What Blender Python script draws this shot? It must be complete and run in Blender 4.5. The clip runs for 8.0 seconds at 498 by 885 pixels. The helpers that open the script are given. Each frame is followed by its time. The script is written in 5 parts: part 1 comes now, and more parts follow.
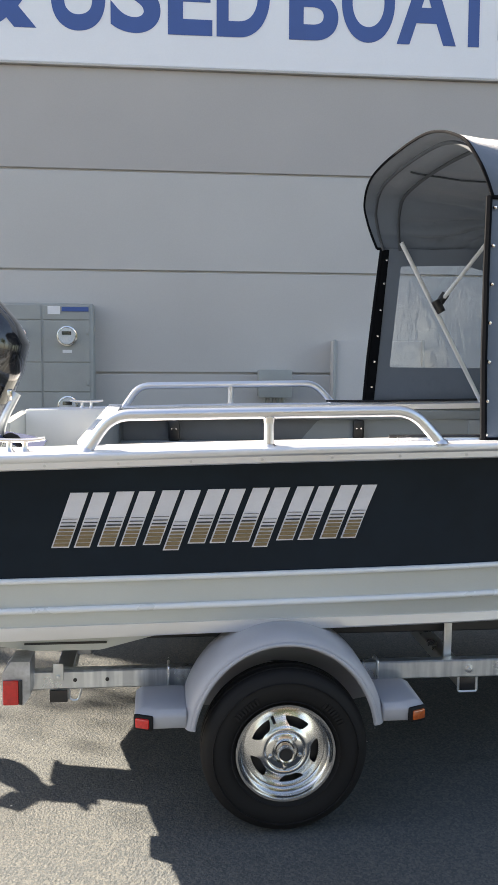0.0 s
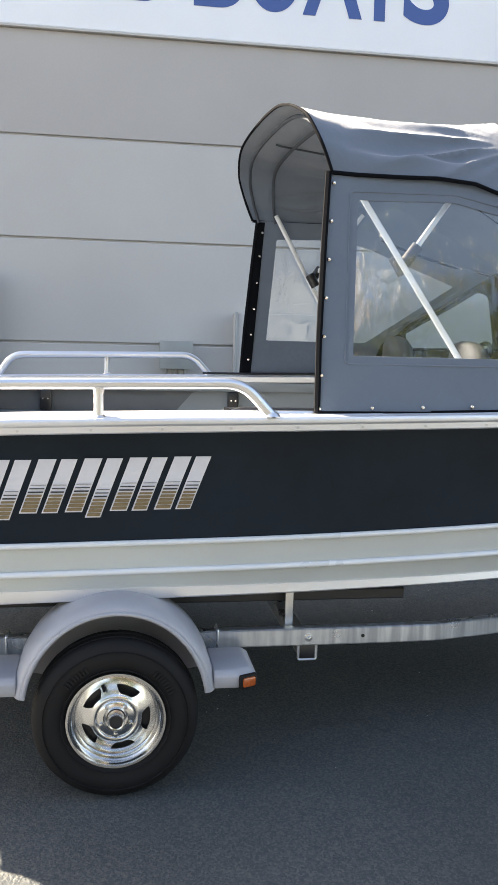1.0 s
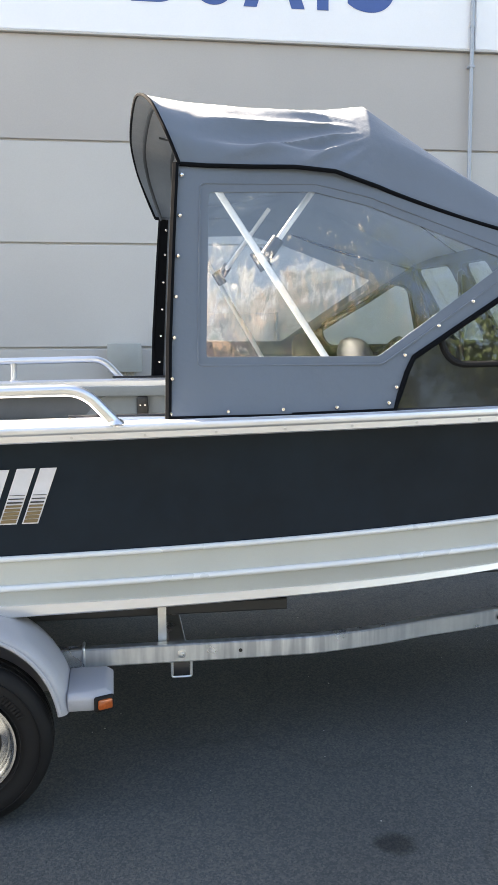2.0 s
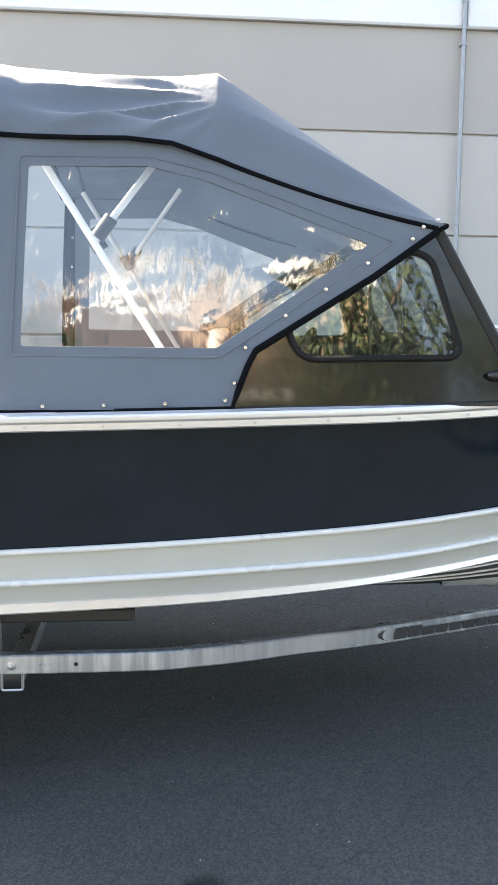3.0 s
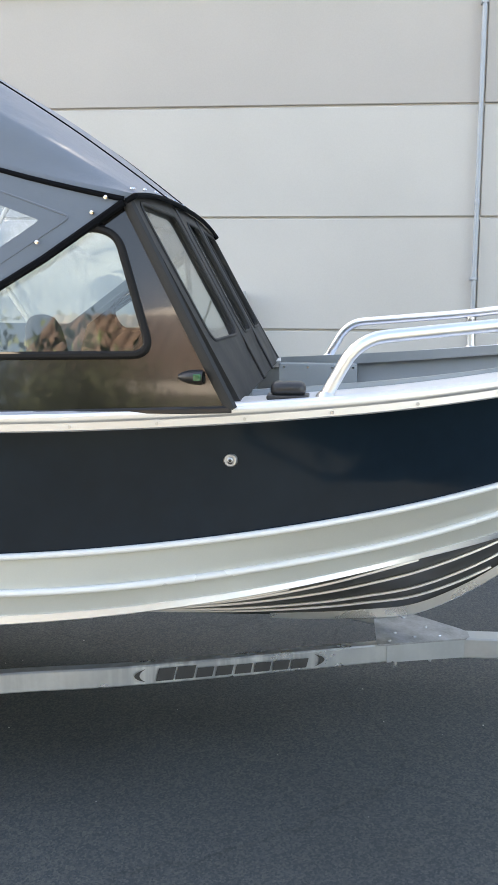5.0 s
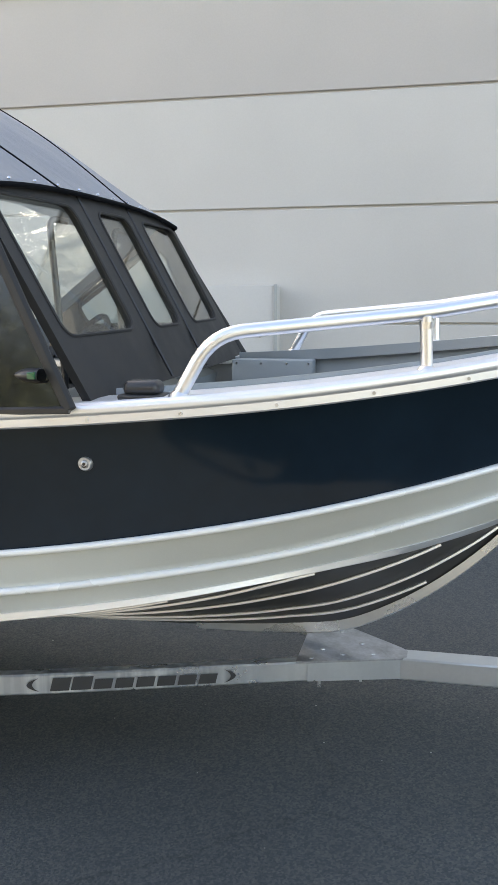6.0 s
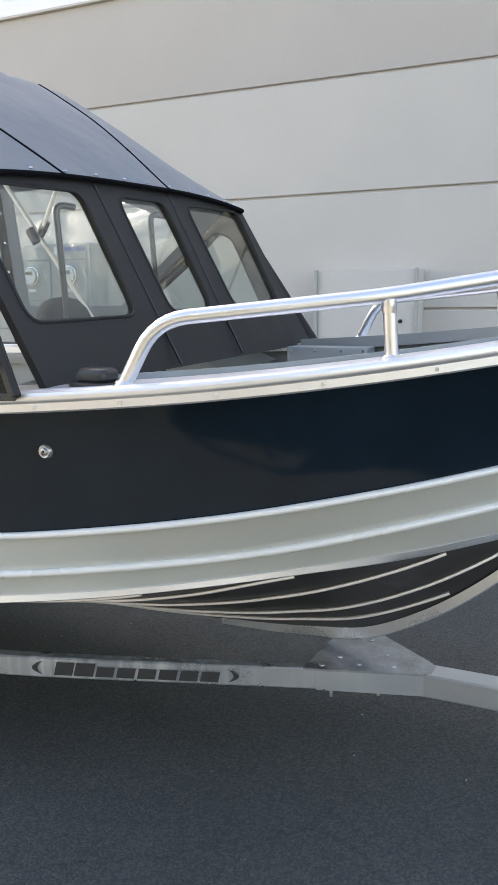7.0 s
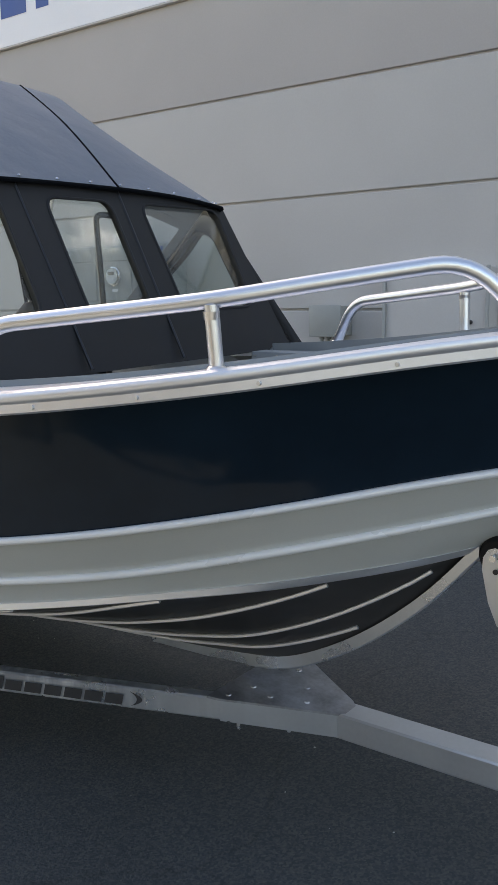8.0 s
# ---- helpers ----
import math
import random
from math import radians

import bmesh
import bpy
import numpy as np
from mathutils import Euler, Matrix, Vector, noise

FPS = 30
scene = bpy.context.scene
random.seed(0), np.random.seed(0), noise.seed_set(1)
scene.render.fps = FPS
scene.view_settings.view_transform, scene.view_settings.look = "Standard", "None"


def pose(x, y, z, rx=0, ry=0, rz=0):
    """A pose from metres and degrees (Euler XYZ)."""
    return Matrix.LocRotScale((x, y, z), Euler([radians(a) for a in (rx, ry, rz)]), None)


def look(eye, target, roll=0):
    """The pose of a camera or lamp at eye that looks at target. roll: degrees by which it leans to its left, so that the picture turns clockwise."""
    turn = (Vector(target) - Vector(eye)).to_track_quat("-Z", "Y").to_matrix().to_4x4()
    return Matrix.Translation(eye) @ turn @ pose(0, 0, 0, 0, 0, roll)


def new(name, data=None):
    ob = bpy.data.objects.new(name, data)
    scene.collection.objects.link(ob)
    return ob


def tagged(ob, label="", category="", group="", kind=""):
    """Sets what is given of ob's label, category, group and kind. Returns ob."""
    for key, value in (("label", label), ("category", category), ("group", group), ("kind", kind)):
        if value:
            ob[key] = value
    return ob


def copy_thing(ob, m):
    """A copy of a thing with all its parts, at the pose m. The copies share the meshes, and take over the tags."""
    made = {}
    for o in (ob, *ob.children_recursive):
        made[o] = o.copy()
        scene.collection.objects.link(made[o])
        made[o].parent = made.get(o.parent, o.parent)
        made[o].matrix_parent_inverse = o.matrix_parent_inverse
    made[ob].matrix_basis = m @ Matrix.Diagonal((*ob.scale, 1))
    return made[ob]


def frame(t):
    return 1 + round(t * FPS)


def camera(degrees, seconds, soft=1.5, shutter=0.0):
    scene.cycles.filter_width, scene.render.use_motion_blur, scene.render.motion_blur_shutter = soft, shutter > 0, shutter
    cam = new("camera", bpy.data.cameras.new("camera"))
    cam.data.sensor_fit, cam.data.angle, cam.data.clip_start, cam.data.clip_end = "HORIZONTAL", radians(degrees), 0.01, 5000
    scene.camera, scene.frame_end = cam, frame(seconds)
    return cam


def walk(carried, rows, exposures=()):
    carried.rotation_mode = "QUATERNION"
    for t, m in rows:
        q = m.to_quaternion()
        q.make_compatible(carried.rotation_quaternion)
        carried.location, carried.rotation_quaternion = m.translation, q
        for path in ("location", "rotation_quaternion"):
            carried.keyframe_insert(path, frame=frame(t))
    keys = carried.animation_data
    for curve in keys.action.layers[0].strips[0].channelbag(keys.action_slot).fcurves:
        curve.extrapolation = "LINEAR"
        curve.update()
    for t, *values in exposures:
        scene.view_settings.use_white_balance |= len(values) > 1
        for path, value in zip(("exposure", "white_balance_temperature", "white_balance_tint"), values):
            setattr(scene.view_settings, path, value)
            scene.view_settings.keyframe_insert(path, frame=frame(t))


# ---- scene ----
cam = camera(31.32, 8.0)
PATH = [
    (0, (-0.02, 0.007, 1.794), (0.178, 1.99, 1.624), 0.3),
    (0.5, (0.113, -0.02, 1.795), (0.428, 1.945, 1.591), 0.6),
    (1, (0.387, -0.061, 1.8), (0.717, 1.898, 1.569), 1.4),
    (1.5, (0.687, -0.046, 1.801), (1.004, 1.913, 1.549), 0.4),
    (2, (1.029, 0.03, 1.815), (1.328, 1.994, 1.581), -0.3),
    (2.2, (1.194, 0.066, 1.807), (1.478, 2.032, 1.574), 0.2),
    (3.3, (2.121, 0.322, 1.822), (2.263, 2.3, 1.56), 0.3),
    (3.5, (2.266, 0.373, 1.826), (2.382, 2.354, 1.577), 0.2),
    (4, (2.688, 0.45, 1.828), (2.701, 2.434, 1.574), 1.0),
    (4.5, (3.093, 0.615, 1.813), (2.999, 2.593, 1.532), 1.0),
    (5, (3.494, 0.761, 1.825), (3.313, 2.733, 1.549), 0.4),
    (5.2, (3.674, 0.811, 1.83), (3.444, 2.777, 1.547), 0.3),
    (6.3, (4.426, 1.202, 1.824), (3.871, 3.102, 1.537), -0.1),
    (6.5, (4.567, 1.274, 1.83), (3.911, 3.142, 1.542), -0.1),
    (7, (4.89, 1.492, 1.816), (3.994, 3.252, 1.499), -0.6),
    (7.5, (5.173, 1.79, 1.822), (4.141, 3.474, 1.506), -1.2),
    (8, (5.497, 2.111, 1.825), (4.305, 3.685, 1.507), -0.7),
]
EXPOSURES = [(0.0, 2.53, 7600, 14.5), (0.5, 2.74, 7700, 14.5), (1.5, 3.10, 7850, 14), (2.2, 3.28, 7900, 13), (3.5, 3.52, 8050, 13), (4.8, 3.66, 8400, 13), (6.5, 3.34, 8600, 14), (7.2, 3.2, 8450, 15), (7.6, 2.82, 8150, 15), (8.0, 2.54, 8000, 15)]
walk(cam, [(t, look(eye, target, roll)) for t, eye, target, roll in PATH], EXPOSURES)

# ---- world and sun ----
SUN_WAY = Vector((-1.25, 0.72, 1.0)).normalized()      # towards the sun
SUN_ELEV = math.asin(SUN_WAY.z)
world = bpy.data.worlds.new("sky")
scene.world = world
world.use_nodes = True
sky = world.node_tree.nodes.new("ShaderNodeTexSky")
sky.sky_type = "NISHITA"
sky.sun_disc = False
sky.sun_elevation = SUN_ELEV
sky.sun_rotation = math.atan2(SUN_WAY.x, SUN_WAY.y)
sky.dust_density = 1.5
world.node_tree.links.new(sky.outputs[0], world.node_tree.nodes["Background"].inputs[0])
world.node_tree.nodes["Background"].inputs[1].default_value = 0.067
sun = new("sun", bpy.data.lights.new("sun", "SUN"))
sun.data.energy, sun.data.angle, sun.data.color = 5.0, radians(0.55), (1.0, 0.93, 0.82)
sun.matrix_world = look(SUN_WAY * 30, (0, 0, 0))


# ---- materials ----
def shader(name, color, rough=0.5, metal=0.0, vary=0.15, scale=6.0, fine=120.0, bump=0.1, coat=0.0, second=None, sheen=0.0, spec=0.5, crease=0.0):
    """A surface with a broad mottling, a fine grain and a fine relief."""
    m = bpy.data.materials.new(name)
    m.use_nodes = True
    nt = m.node_tree
    n, l = nt.nodes, nt.links
    p = n["Principled BSDF"]
    tc = n.new("ShaderNodeTexCoord")
    a, b = n.new("ShaderNodeTexNoise"), n.new("ShaderNodeTexNoise")
    a.inputs["Scale"].default_value, a.inputs["Detail"].default_value = scale, 5
    b.inputs["Scale"].default_value, b.inputs["Detail"].default_value = fine, 3
    for t in (a, b):
        l.new(tc.outputs["Object"], t.inputs["Vector"])
    add = n.new("ShaderNodeMath")
    add.operation = "MULTIPLY_ADD"
    l.new(b.outputs[0], add.inputs[0])
    add.inputs[1].default_value = 0.4
    l.new(a.outputs[0], add.inputs[2])
    ramp = n.new("ShaderNodeValToRGB")
    ramp.color_ramp.elements[0].position, ramp.color_ramp.elements[1].position = 0.45, 0.95
    c0 = tuple(c * (1 - vary) for c in color)
    c1 = second or tuple(min(1.0, c * (1 + vary)) for c in color)
    ramp.color_ramp.elements[0].color, ramp.color_ramp.elements[1].color = (*c0, 1), (*c1, 1)
    l.new(add.outputs[0], ramp.inputs[0])
    l.new(ramp.outputs[0], p.inputs["Base Color"])
    rr = n.new("ShaderNodeMapRange")
    rr.inputs[1].default_value, rr.inputs[2].default_value = 0.3, 0.75
    rr.inputs[3].default_value, rr.inputs[4].default_value = max(0.02, rough * 0.85), min(1.0, rough * 1.15)
    l.new(a.outputs[0], rr.inputs[0])
    l.new(rr.outputs[0], p.inputs["Roughness"])
    p.inputs["Metallic"].default_value = metal
    p.inputs["Specular IOR Level"].default_value = spec
    p.inputs["Coat Weight"].default_value = coat
    p.inputs["Coat Roughness"].default_value = 0.04
    p.inputs["Sheen Weight"].default_value = sheen
    if bump:
        bp = n.new("ShaderNodeBump")
        bp.inputs["Strength"].default_value, bp.inputs["Distance"].default_value = bump, 0.002
        l.new(b.outputs[0], bp.inputs["Height"])
        l.new(bp.outputs[0], p.inputs["Normal"])
        if crease:
            broad = n.new("ShaderNodeBump")
            broad.inputs["Strength"].default_value, broad.inputs["Distance"].default_value = crease, 0.05
            l.new(a.outputs[0], broad.inputs["Height"])
            l.new(broad.outputs[0], bp.inputs["Normal"])
    return m


def asphalt_shader():
    m = shader("asphalt", (0.070, 0.081, 0.089), 0.9, vary=0.13, scale=1.3, fine=140, bump=0.0, spec=0.15)
    nt = m.node_tree
    n, l = nt.nodes, nt.links
    p = n["Principled BSDF"]
    base = p.inputs["Base Color"].links[0].from_socket
    tc = n["Texture Coordinate"]
    vor = n.new("ShaderNodeTexVoronoi")
    vor.inputs["Scale"].default_value = 120
    l.new(tc.outputs["Object"], vor.inputs["Vector"])
    pick = n.new("ShaderNodeValToRGB")
    pick.color_ramp.elements[0].position, pick.color_ramp.elements[1].position = 0.25, 0.95
    pick.color_ramp.elements[0].color, pick.color_ramp.elements[1].color = (0.90, 0.90, 0.90, 1), (1.66, 1.52, 1.34, 1)
    l.new(vor.outputs["Color"], pick.inputs[0])
    mul = n.new("ShaderNodeMix")
    mul.data_type, mul.blend_type = "RGBA", "MULTIPLY"
    mul.inputs[0].default_value = 1.0
    l.new(base, mul.inputs[6])
    l.new(pick.outputs[0], mul.inputs[7])
    # meandering hairline cracks
    wob = n.new("ShaderNodeTexNoise")
    wob.inputs["Scale"].default_value, wob.inputs["Detail"].default_value = 2.0, 6
    l.new(tc.outputs["Object"], wob.inputs["Vector"])
    mixv = n.new("ShaderNodeMix")
    mixv.data_type = "RGBA"
    mixv.blend_type = "LINEAR_LIGHT"
    mixv.inputs[0].default_value = 0.25
    l.new(tc.outputs["Object"], mixv.inputs[6])
    l.new(wob.outputs["Color"], mixv.inputs[7])
    crack = n.new("ShaderNodeTexVoronoi")
    crack.feature = "DISTANCE_TO_EDGE"
    crack.inputs["Scale"].default_value = 0.45
    l.new(mixv.outputs[2], crack.inputs["Vector"])
    cut = n.new("ShaderNodeValToRGB")
    cut.color_ramp.elements[0].position, cut.color_ramp.elements[1].position = 0.0, 0.006
    cut.color_ramp.elements[0].color, cut.color_ramp.elements[1].color = (0.84, 0.84, 0.84, 1), (1, 1, 1, 1)
    l.new(crack.outputs["Distance"], cut.inputs[0])
    mul2 = n.new("ShaderNodeMix")
    mul2.data_type, mul2.blend_type = "RGBA", "MULTIPLY"
    mul2.inputs[0].default_value = 1.0
    l.new(mul.outputs[2], mul2.inputs[6])
    l.new(cut.outputs[0], mul2.inputs[7])
    # an old oil spot
    far = n.new("ShaderNodeVectorMath")
    far.operation = "DISTANCE"
    far.inputs[1].default_value = (2.0, 2.95, -0.01)
    warp = n.new("ShaderNodeMix")
    warp.data_type, warp.blend_type = "RGBA", "LINEAR_LIGHT"
    warp.inputs[0].default_value = 0.035
    l.new(tc.outputs["Object"], warp.inputs[6])
    fleck = n.new("ShaderNodeTexNoise")
    fleck.inputs["Scale"].default_value = 14
    l.new(tc.outputs["Object"], fleck.inputs["Vector"])
    l.new(fleck.outputs["Color"], warp.inputs[7])
    l.new(warp.outputs[2], far.inputs[0])
    spot = n.new("ShaderNodeMapRange")
    spot.inputs[1].default_value, spot.inputs[2].default_value, spot.inputs[3].default_value, spot.inputs[4].default_value = 0.05, 0.09, 0.45, 1.0
    l.new(far.outputs["Value"], spot.inputs[0])
    mul3 = n.new("ShaderNodeMix")
    mul3.data_type, mul3.blend_type = "RGBA", "MULTIPLY"
    mul3.inputs[0].default_value = 1.0
    l.new(mul2.outputs[2], mul3.inputs[6])
    l.new(spot.outputs[0], mul3.inputs[7])
    l.new(mul3.outputs[2], p.inputs["Base Color"])
    bp = n.new("ShaderNodeBump")
    bp.inputs["Strength"].default_value, bp.inputs["Distance"].default_value = 1.0, 0.009
    chips = n.new("ShaderNodeTexNoise")
    chips.inputs["Scale"].default_value, chips.inputs["Detail"].default_value, chips.inputs["Roughness"].default_value = 90, 4, 0.6
    l.new(tc.outputs["Object"], chips.inputs["Vector"])
    l.new(chips.outputs[0], bp.inputs["Height"])
    l.new(bp.outputs[0], p.inputs["Normal"])
    return m


def clear_shader(name, tint, wrinkle, scale, gloss_rough=0.02, base=0.07):
    """A thin clear sheet: it lets light through and mirrors by the Fresnel law, with ripples in the mirror image."""
    m = bpy.data.materials.new(name)
    m.use_nodes = True
    n, l = m.node_tree.nodes, m.node_tree.links
    n.remove(n["Principled BSDF"])
    tr, gl, mix, lw, pw, mr = (n.new("ShaderNode" + k) for k in ("BsdfTransparent", "BsdfGlossy", "MixShader", "LayerWeight", "Math", "MapRange"))
    tr.inputs[0].default_value = (*tint, 1)
    gl.inputs["Roughness"].default_value = gloss_rough
    lw.inputs[0].default_value = 0.5
    pw.operation = "POWER"
    pw.inputs[1].default_value = 4.0
    mr.inputs[3].default_value, mr.inputs[4].default_value = base, 0.95
    l.new(lw.outputs["Facing"], pw.inputs[0])
    l.new(pw.outputs[0], mr.inputs[0])
    tc, mp, no, bp = (n.new("ShaderNode" + k) for k in ("TexCoord", "Mapping", "TexNoise", "Bump"))
    mp.inputs["Scale"].default_value = (1.6, 1.6, 0.24)
    mp.inputs["Rotation"].default_value = (0.0, 0.42, 0.0)
    no.inputs["Scale"].default_value, no.inputs["Detail"].default_value = scale, 2
    no.inputs["Distortion"].default_value = 0.35
    bp.inputs["Strength"].default_value, bp.inputs["Distance"].default_value = wrinkle, 0.02
    l.new(tc.outputs["Object"], mp.inputs[0])
    l.new(mp.outputs[0], no.inputs["Vector"])
    # long slanting creases that come and go in patches over the soft ripples
    fold, where, pick, join = (n.new("ShaderNode" + k) for k in ("TexNoise", "TexNoise", "MapRange", "Math"))
    fold.inputs["Scale"].default_value, fold.inputs["Detail"].default_value, fold.inputs["Distortion"].default_value = scale * 4.2, 3, 0.5
    where.inputs["Scale"].default_value = 2.6
    pick.inputs[1].default_value, pick.inputs[2].default_value, pick.inputs[3].default_value, pick.inputs[4].default_value = 0.42, 0.60, 0.05, 0.85
    l.new(mp.outputs[0], fold.inputs["Vector"])
    l.new(tc.outputs["Object"], where.inputs["Vector"])
    l.new(where.outputs[0], pick.inputs[0])
    join.operation = "MULTIPLY_ADD"
    l.new(fold.outputs[0], join.inputs[0])
    l.new(pick.outputs[0], join.inputs[1])
    soft = n.new("ShaderNodeMath")
    soft.operation = "MULTIPLY"
    soft.inputs[1].default_value = 0.13
    l.new(no.outputs[0], soft.inputs[0])
    l.new(soft.outputs[0], join.inputs[2])
    l.new(join.outputs[0], bp.inputs["Height"])
    if wrinkle:
        l.new(bp.outputs[0], gl.inputs["Normal"])
        l.new(bp.outputs[0], lw.inputs["Normal"])
    l.new(mr.outputs[0], mix.inputs[0])
    l.new(tr.outputs[0], mix.inputs[1])
    l.new(gl.outputs[0], mix.inputs[2])
    l.new(mix.outputs[0], n["Material Output"].inputs[0])
    return m


def streak_shader():
    """Galvanised steel with pale upright streaks that come and go in patches."""
    m = shader("streaked_galvanised_rail", (0.64, 0.67, 0.70), 0.30, metal=0.75, vary=0.07, scale=5, fine=60, bump=0.0)
    n, l = m.node_tree.nodes, m.node_tree.links
    p = n["Principled BSDF"]
    base = p.inputs["Base Color"].links[0].from_socket
    mp, run, ramp, mul = (n.new("ShaderNode" + k) for k in ("Mapping", "TexNoise", "ValToRGB", "Mix"))
    mp.inputs["Scale"].default_value = (1.0, 1.0, 0.07)
    l.new(n["Texture Coordinate"].outputs["Object"], mp.inputs[0])
    run.inputs["Scale"].default_value, run.inputs["Detail"].default_value = 26, 4
    l.new(mp.outputs[0], run.inputs["Vector"])
    ramp.color_ramp.elements[0].position, ramp.color_ramp.elements[1].position = 0.42, 0.66
    ramp.color_ramp.elements[0].color, ramp.color_ramp.elements[1].color = (0.78, 0.80, 0.83, 1), (1.32, 1.32, 1.30, 1)
    l.new(run.outputs[0], ramp.inputs[0])
    mul.data_type, mul.blend_type = "RGBA", "MULTIPLY"
    patch, amount = n.new("ShaderNodeTexNoise"), n.new("ShaderNodeMapRange")
    patch.inputs["Scale"].default_value = 1.3
    amount.inputs[1].default_value, amount.inputs[2].default_value, amount.inputs[3].default_value = 0.42, 0.60, 0.12
    l.new(n["Texture Coordinate"].outputs["Object"], patch.inputs["Vector"])
    l.new(patch.outputs[0], amount.inputs[0])
    l.new(amount.outputs[0], mul.inputs[0])
    l.new(base, mul.inputs[6])
    l.new(ramp.outputs[0], mul.inputs[7])
    l.new(mul.outputs[2], p.inputs["Base Color"])
    return m


ASPHALT = asphalt_shader()
STREAKS = streak_shader()
CONCRETE = shader("painted_concrete", (0.505, 0.487, 0.465), 0.8, vary=0.06, scale=0.9, fine=70, bump=0.15)
TAUPE = shader("taupe_painted_concrete", (0.435, 0.408, 0.388), 0.8, vary=0.06, scale=0.9, fine=70, bump=0.15)
WHITE = shader("white_paint", (0.80, 0.80, 0.82), 0.7, vary=0.03, scale=1.2, fine=60, bump=0.1)
BLUE = shader("blue_sign_paint", (0.045, 0.10, 0.30), 0.6, vary=0.08, scale=3, bump=0.05)
NAVY = shader("navy_gloss_paint", (0.0052, 0.0128, 0.0222), 0.10, vary=0.2, scale=2, fine=14, bump=0.0, coat=0.03, spec=0.17)
BOTTOM = shader("black_bottom_paint", (0.022, 0.021, 0.021), 0.36, vary=0.3, scale=3, fine=10, bump=0.02, coat=0.1)
SILVER = shader("silver_hull_paint", (0.53, 0.56, 0.555), 0.38, metal=0.15, vary=0.05, scale=2, fine=200, bump=0.02, coat=0.15)
SILVERWHITE = shader("bright_silver_strip", (0.72, 0.75, 0.78), 0.3, metal=0.1, vary=0.03, scale=3, fine=200, bump=0.0)
ALU = shader("bare_aluminium", (0.82, 0.81, 0.80), 0.30, metal=1.0, vary=0.03, scale=3, fine=160, bump=0.0)
GUNWALE = shader("satin_gunwale_aluminium", (0.77, 0.79, 0.83), 0.42, metal=0.8, vary=0.03, scale=3, fine=220, bump=0.0)
ALU_SATIN = shader("satin_aluminium_tube", (0.77, 0.79, 0.82), 0.36, metal=1.0, vary=0.03, scale=3, fine=220, bump=0.0)
DECK = shader("grey_deck_paint", (0.27, 0.30, 0.315), 0.5, vary=0.06, scale=3, fine=180, bump=0.08)
FLOOR = shader("grey_vinyl_floor", (0.16, 0.17, 0.18), 0.8, vary=0.15, scale=5, fine=150, bump=0.2)
CANVAS = shader("grey_canvas", (0.119, 0.150, 0.194), 0.9, vary=0.07, scale=3.2, fine=600, bump=0.25, sheen=0.25, crease=0.35)
SLEEVE = shader("slate_canvas_sleeve", (0.045, 0.056, 0.070), 0.9, vary=0.08, scale=9, fine=500, bump=0.2)
BINDING = shader("black_binding_tape", (0.005, 0.006, 0.008), 0.9, vary=0.2, scale=20, fine=400, bump=0.2, spec=0.06)
BLACK = shader("black_frame_coating", (0.018, 0.019, 0.022), 0.35, vary=0.2, scale=9, fine=250, bump=0.05, coat=0.1)
RUBBER = shader("black_rubber", (0.009, 0.009, 0.010), 0.7, vary=0.25, scale=12, fine=200, bump=0.15, spec=0.25)
GLOSSBLACK = shader("smoked_acrylic", (0.010, 0.010, 0.011), 0.14, vary=0.3, scale=6, fine=9, bump=0.02, coat=0.5)
VINYL = clear_shader("clear_vinyl", (0.88, 0.91, 0.93), 0.34, 5.0, gloss_rough=0.012, base=0.082)
GLASS = clear_shader("safety_glass", (0.86, 0.90, 0.89), 0.0, 3.0)
GALV = shader("galvanised_steel", (0.64, 0.67, 0.70), 0.30, metal=0.75, vary=0.07, scale=5, fine=60, bump=0.0)
SCUFFED = shader("scuffed_galvanised_plate", (0.46, 0.48, 0.52), 0.36, metal=0.8, vary=0.32, scale=13, fine=70, bump=0.02)
CHROME = shader("polished_rim", (0.68, 0.69, 0.70), 0.19, metal=1.0, vary=0.06, scale=20, fine=120, bump=0.02)
FENDER = shader("grey_fender_plastic", (0.36, 0.37, 0.41), 0.42, vary=0.05, scale=5, fine=200, bump=0.08)
RED = shader("red_lens", (0.55, 0.012, 0.012), 0.15, vary=0.15, scale=60, bump=0.1, coat=0.8)
GREENLENS = shader("green_lens", (0.012, 0.10, 0.045), 0.12, vary=0.2, scale=60, bump=0.05, coat=0.8)
AMBER = shader("amber_lens", (0.42, 0.09, 0.02), 0.15, vary=0.2, scale=60, bump=0.1, coat=0.8)
SNAP = shader("nickel_snap", (0.85, 0.85, 0.86), 0.2, metal=1.0, vary=0.05, scale=60, bump=0.0)
CONDUIT = shader("dull_zinc_conduit", (0.34, 0.375, 0.42), 0.45, metal=0.15, vary=0.08, scale=6, fine=90, bump=0.03)
GREYBOX = shader("grey_enamel", (0.33, 0.34, 0.325), 0.5, vary=0.08, scale=4, fine=90, bump=0.05)
PAPER = shader("white_label", (0.75, 0.75, 0.76), 0.6, vary=0.05, scale=10, bump=0.0)
GOLD = shader("gold_decal", (0.21, 0.155, 0.085), 0.4, metal=0.2, vary=0.1, scale=20, bump=0.0)
DECALWHITE = shader("silver_white_decal", (0.66, 0.66, 0.72), 0.4, vary=0.05, scale=10, bump=0.0)
DECALBLACK = shader("dark_grey_decal", (0.03, 0.032, 0.036), 0.5, vary=0.1, scale=20, bump=0.0)
FRONTBLACK = shader("matt_black_frame", (0.020, 0.021, 0.023), 0.62, vary=0.25, scale=7, fine=240, bump=0.12, spec=0.35)
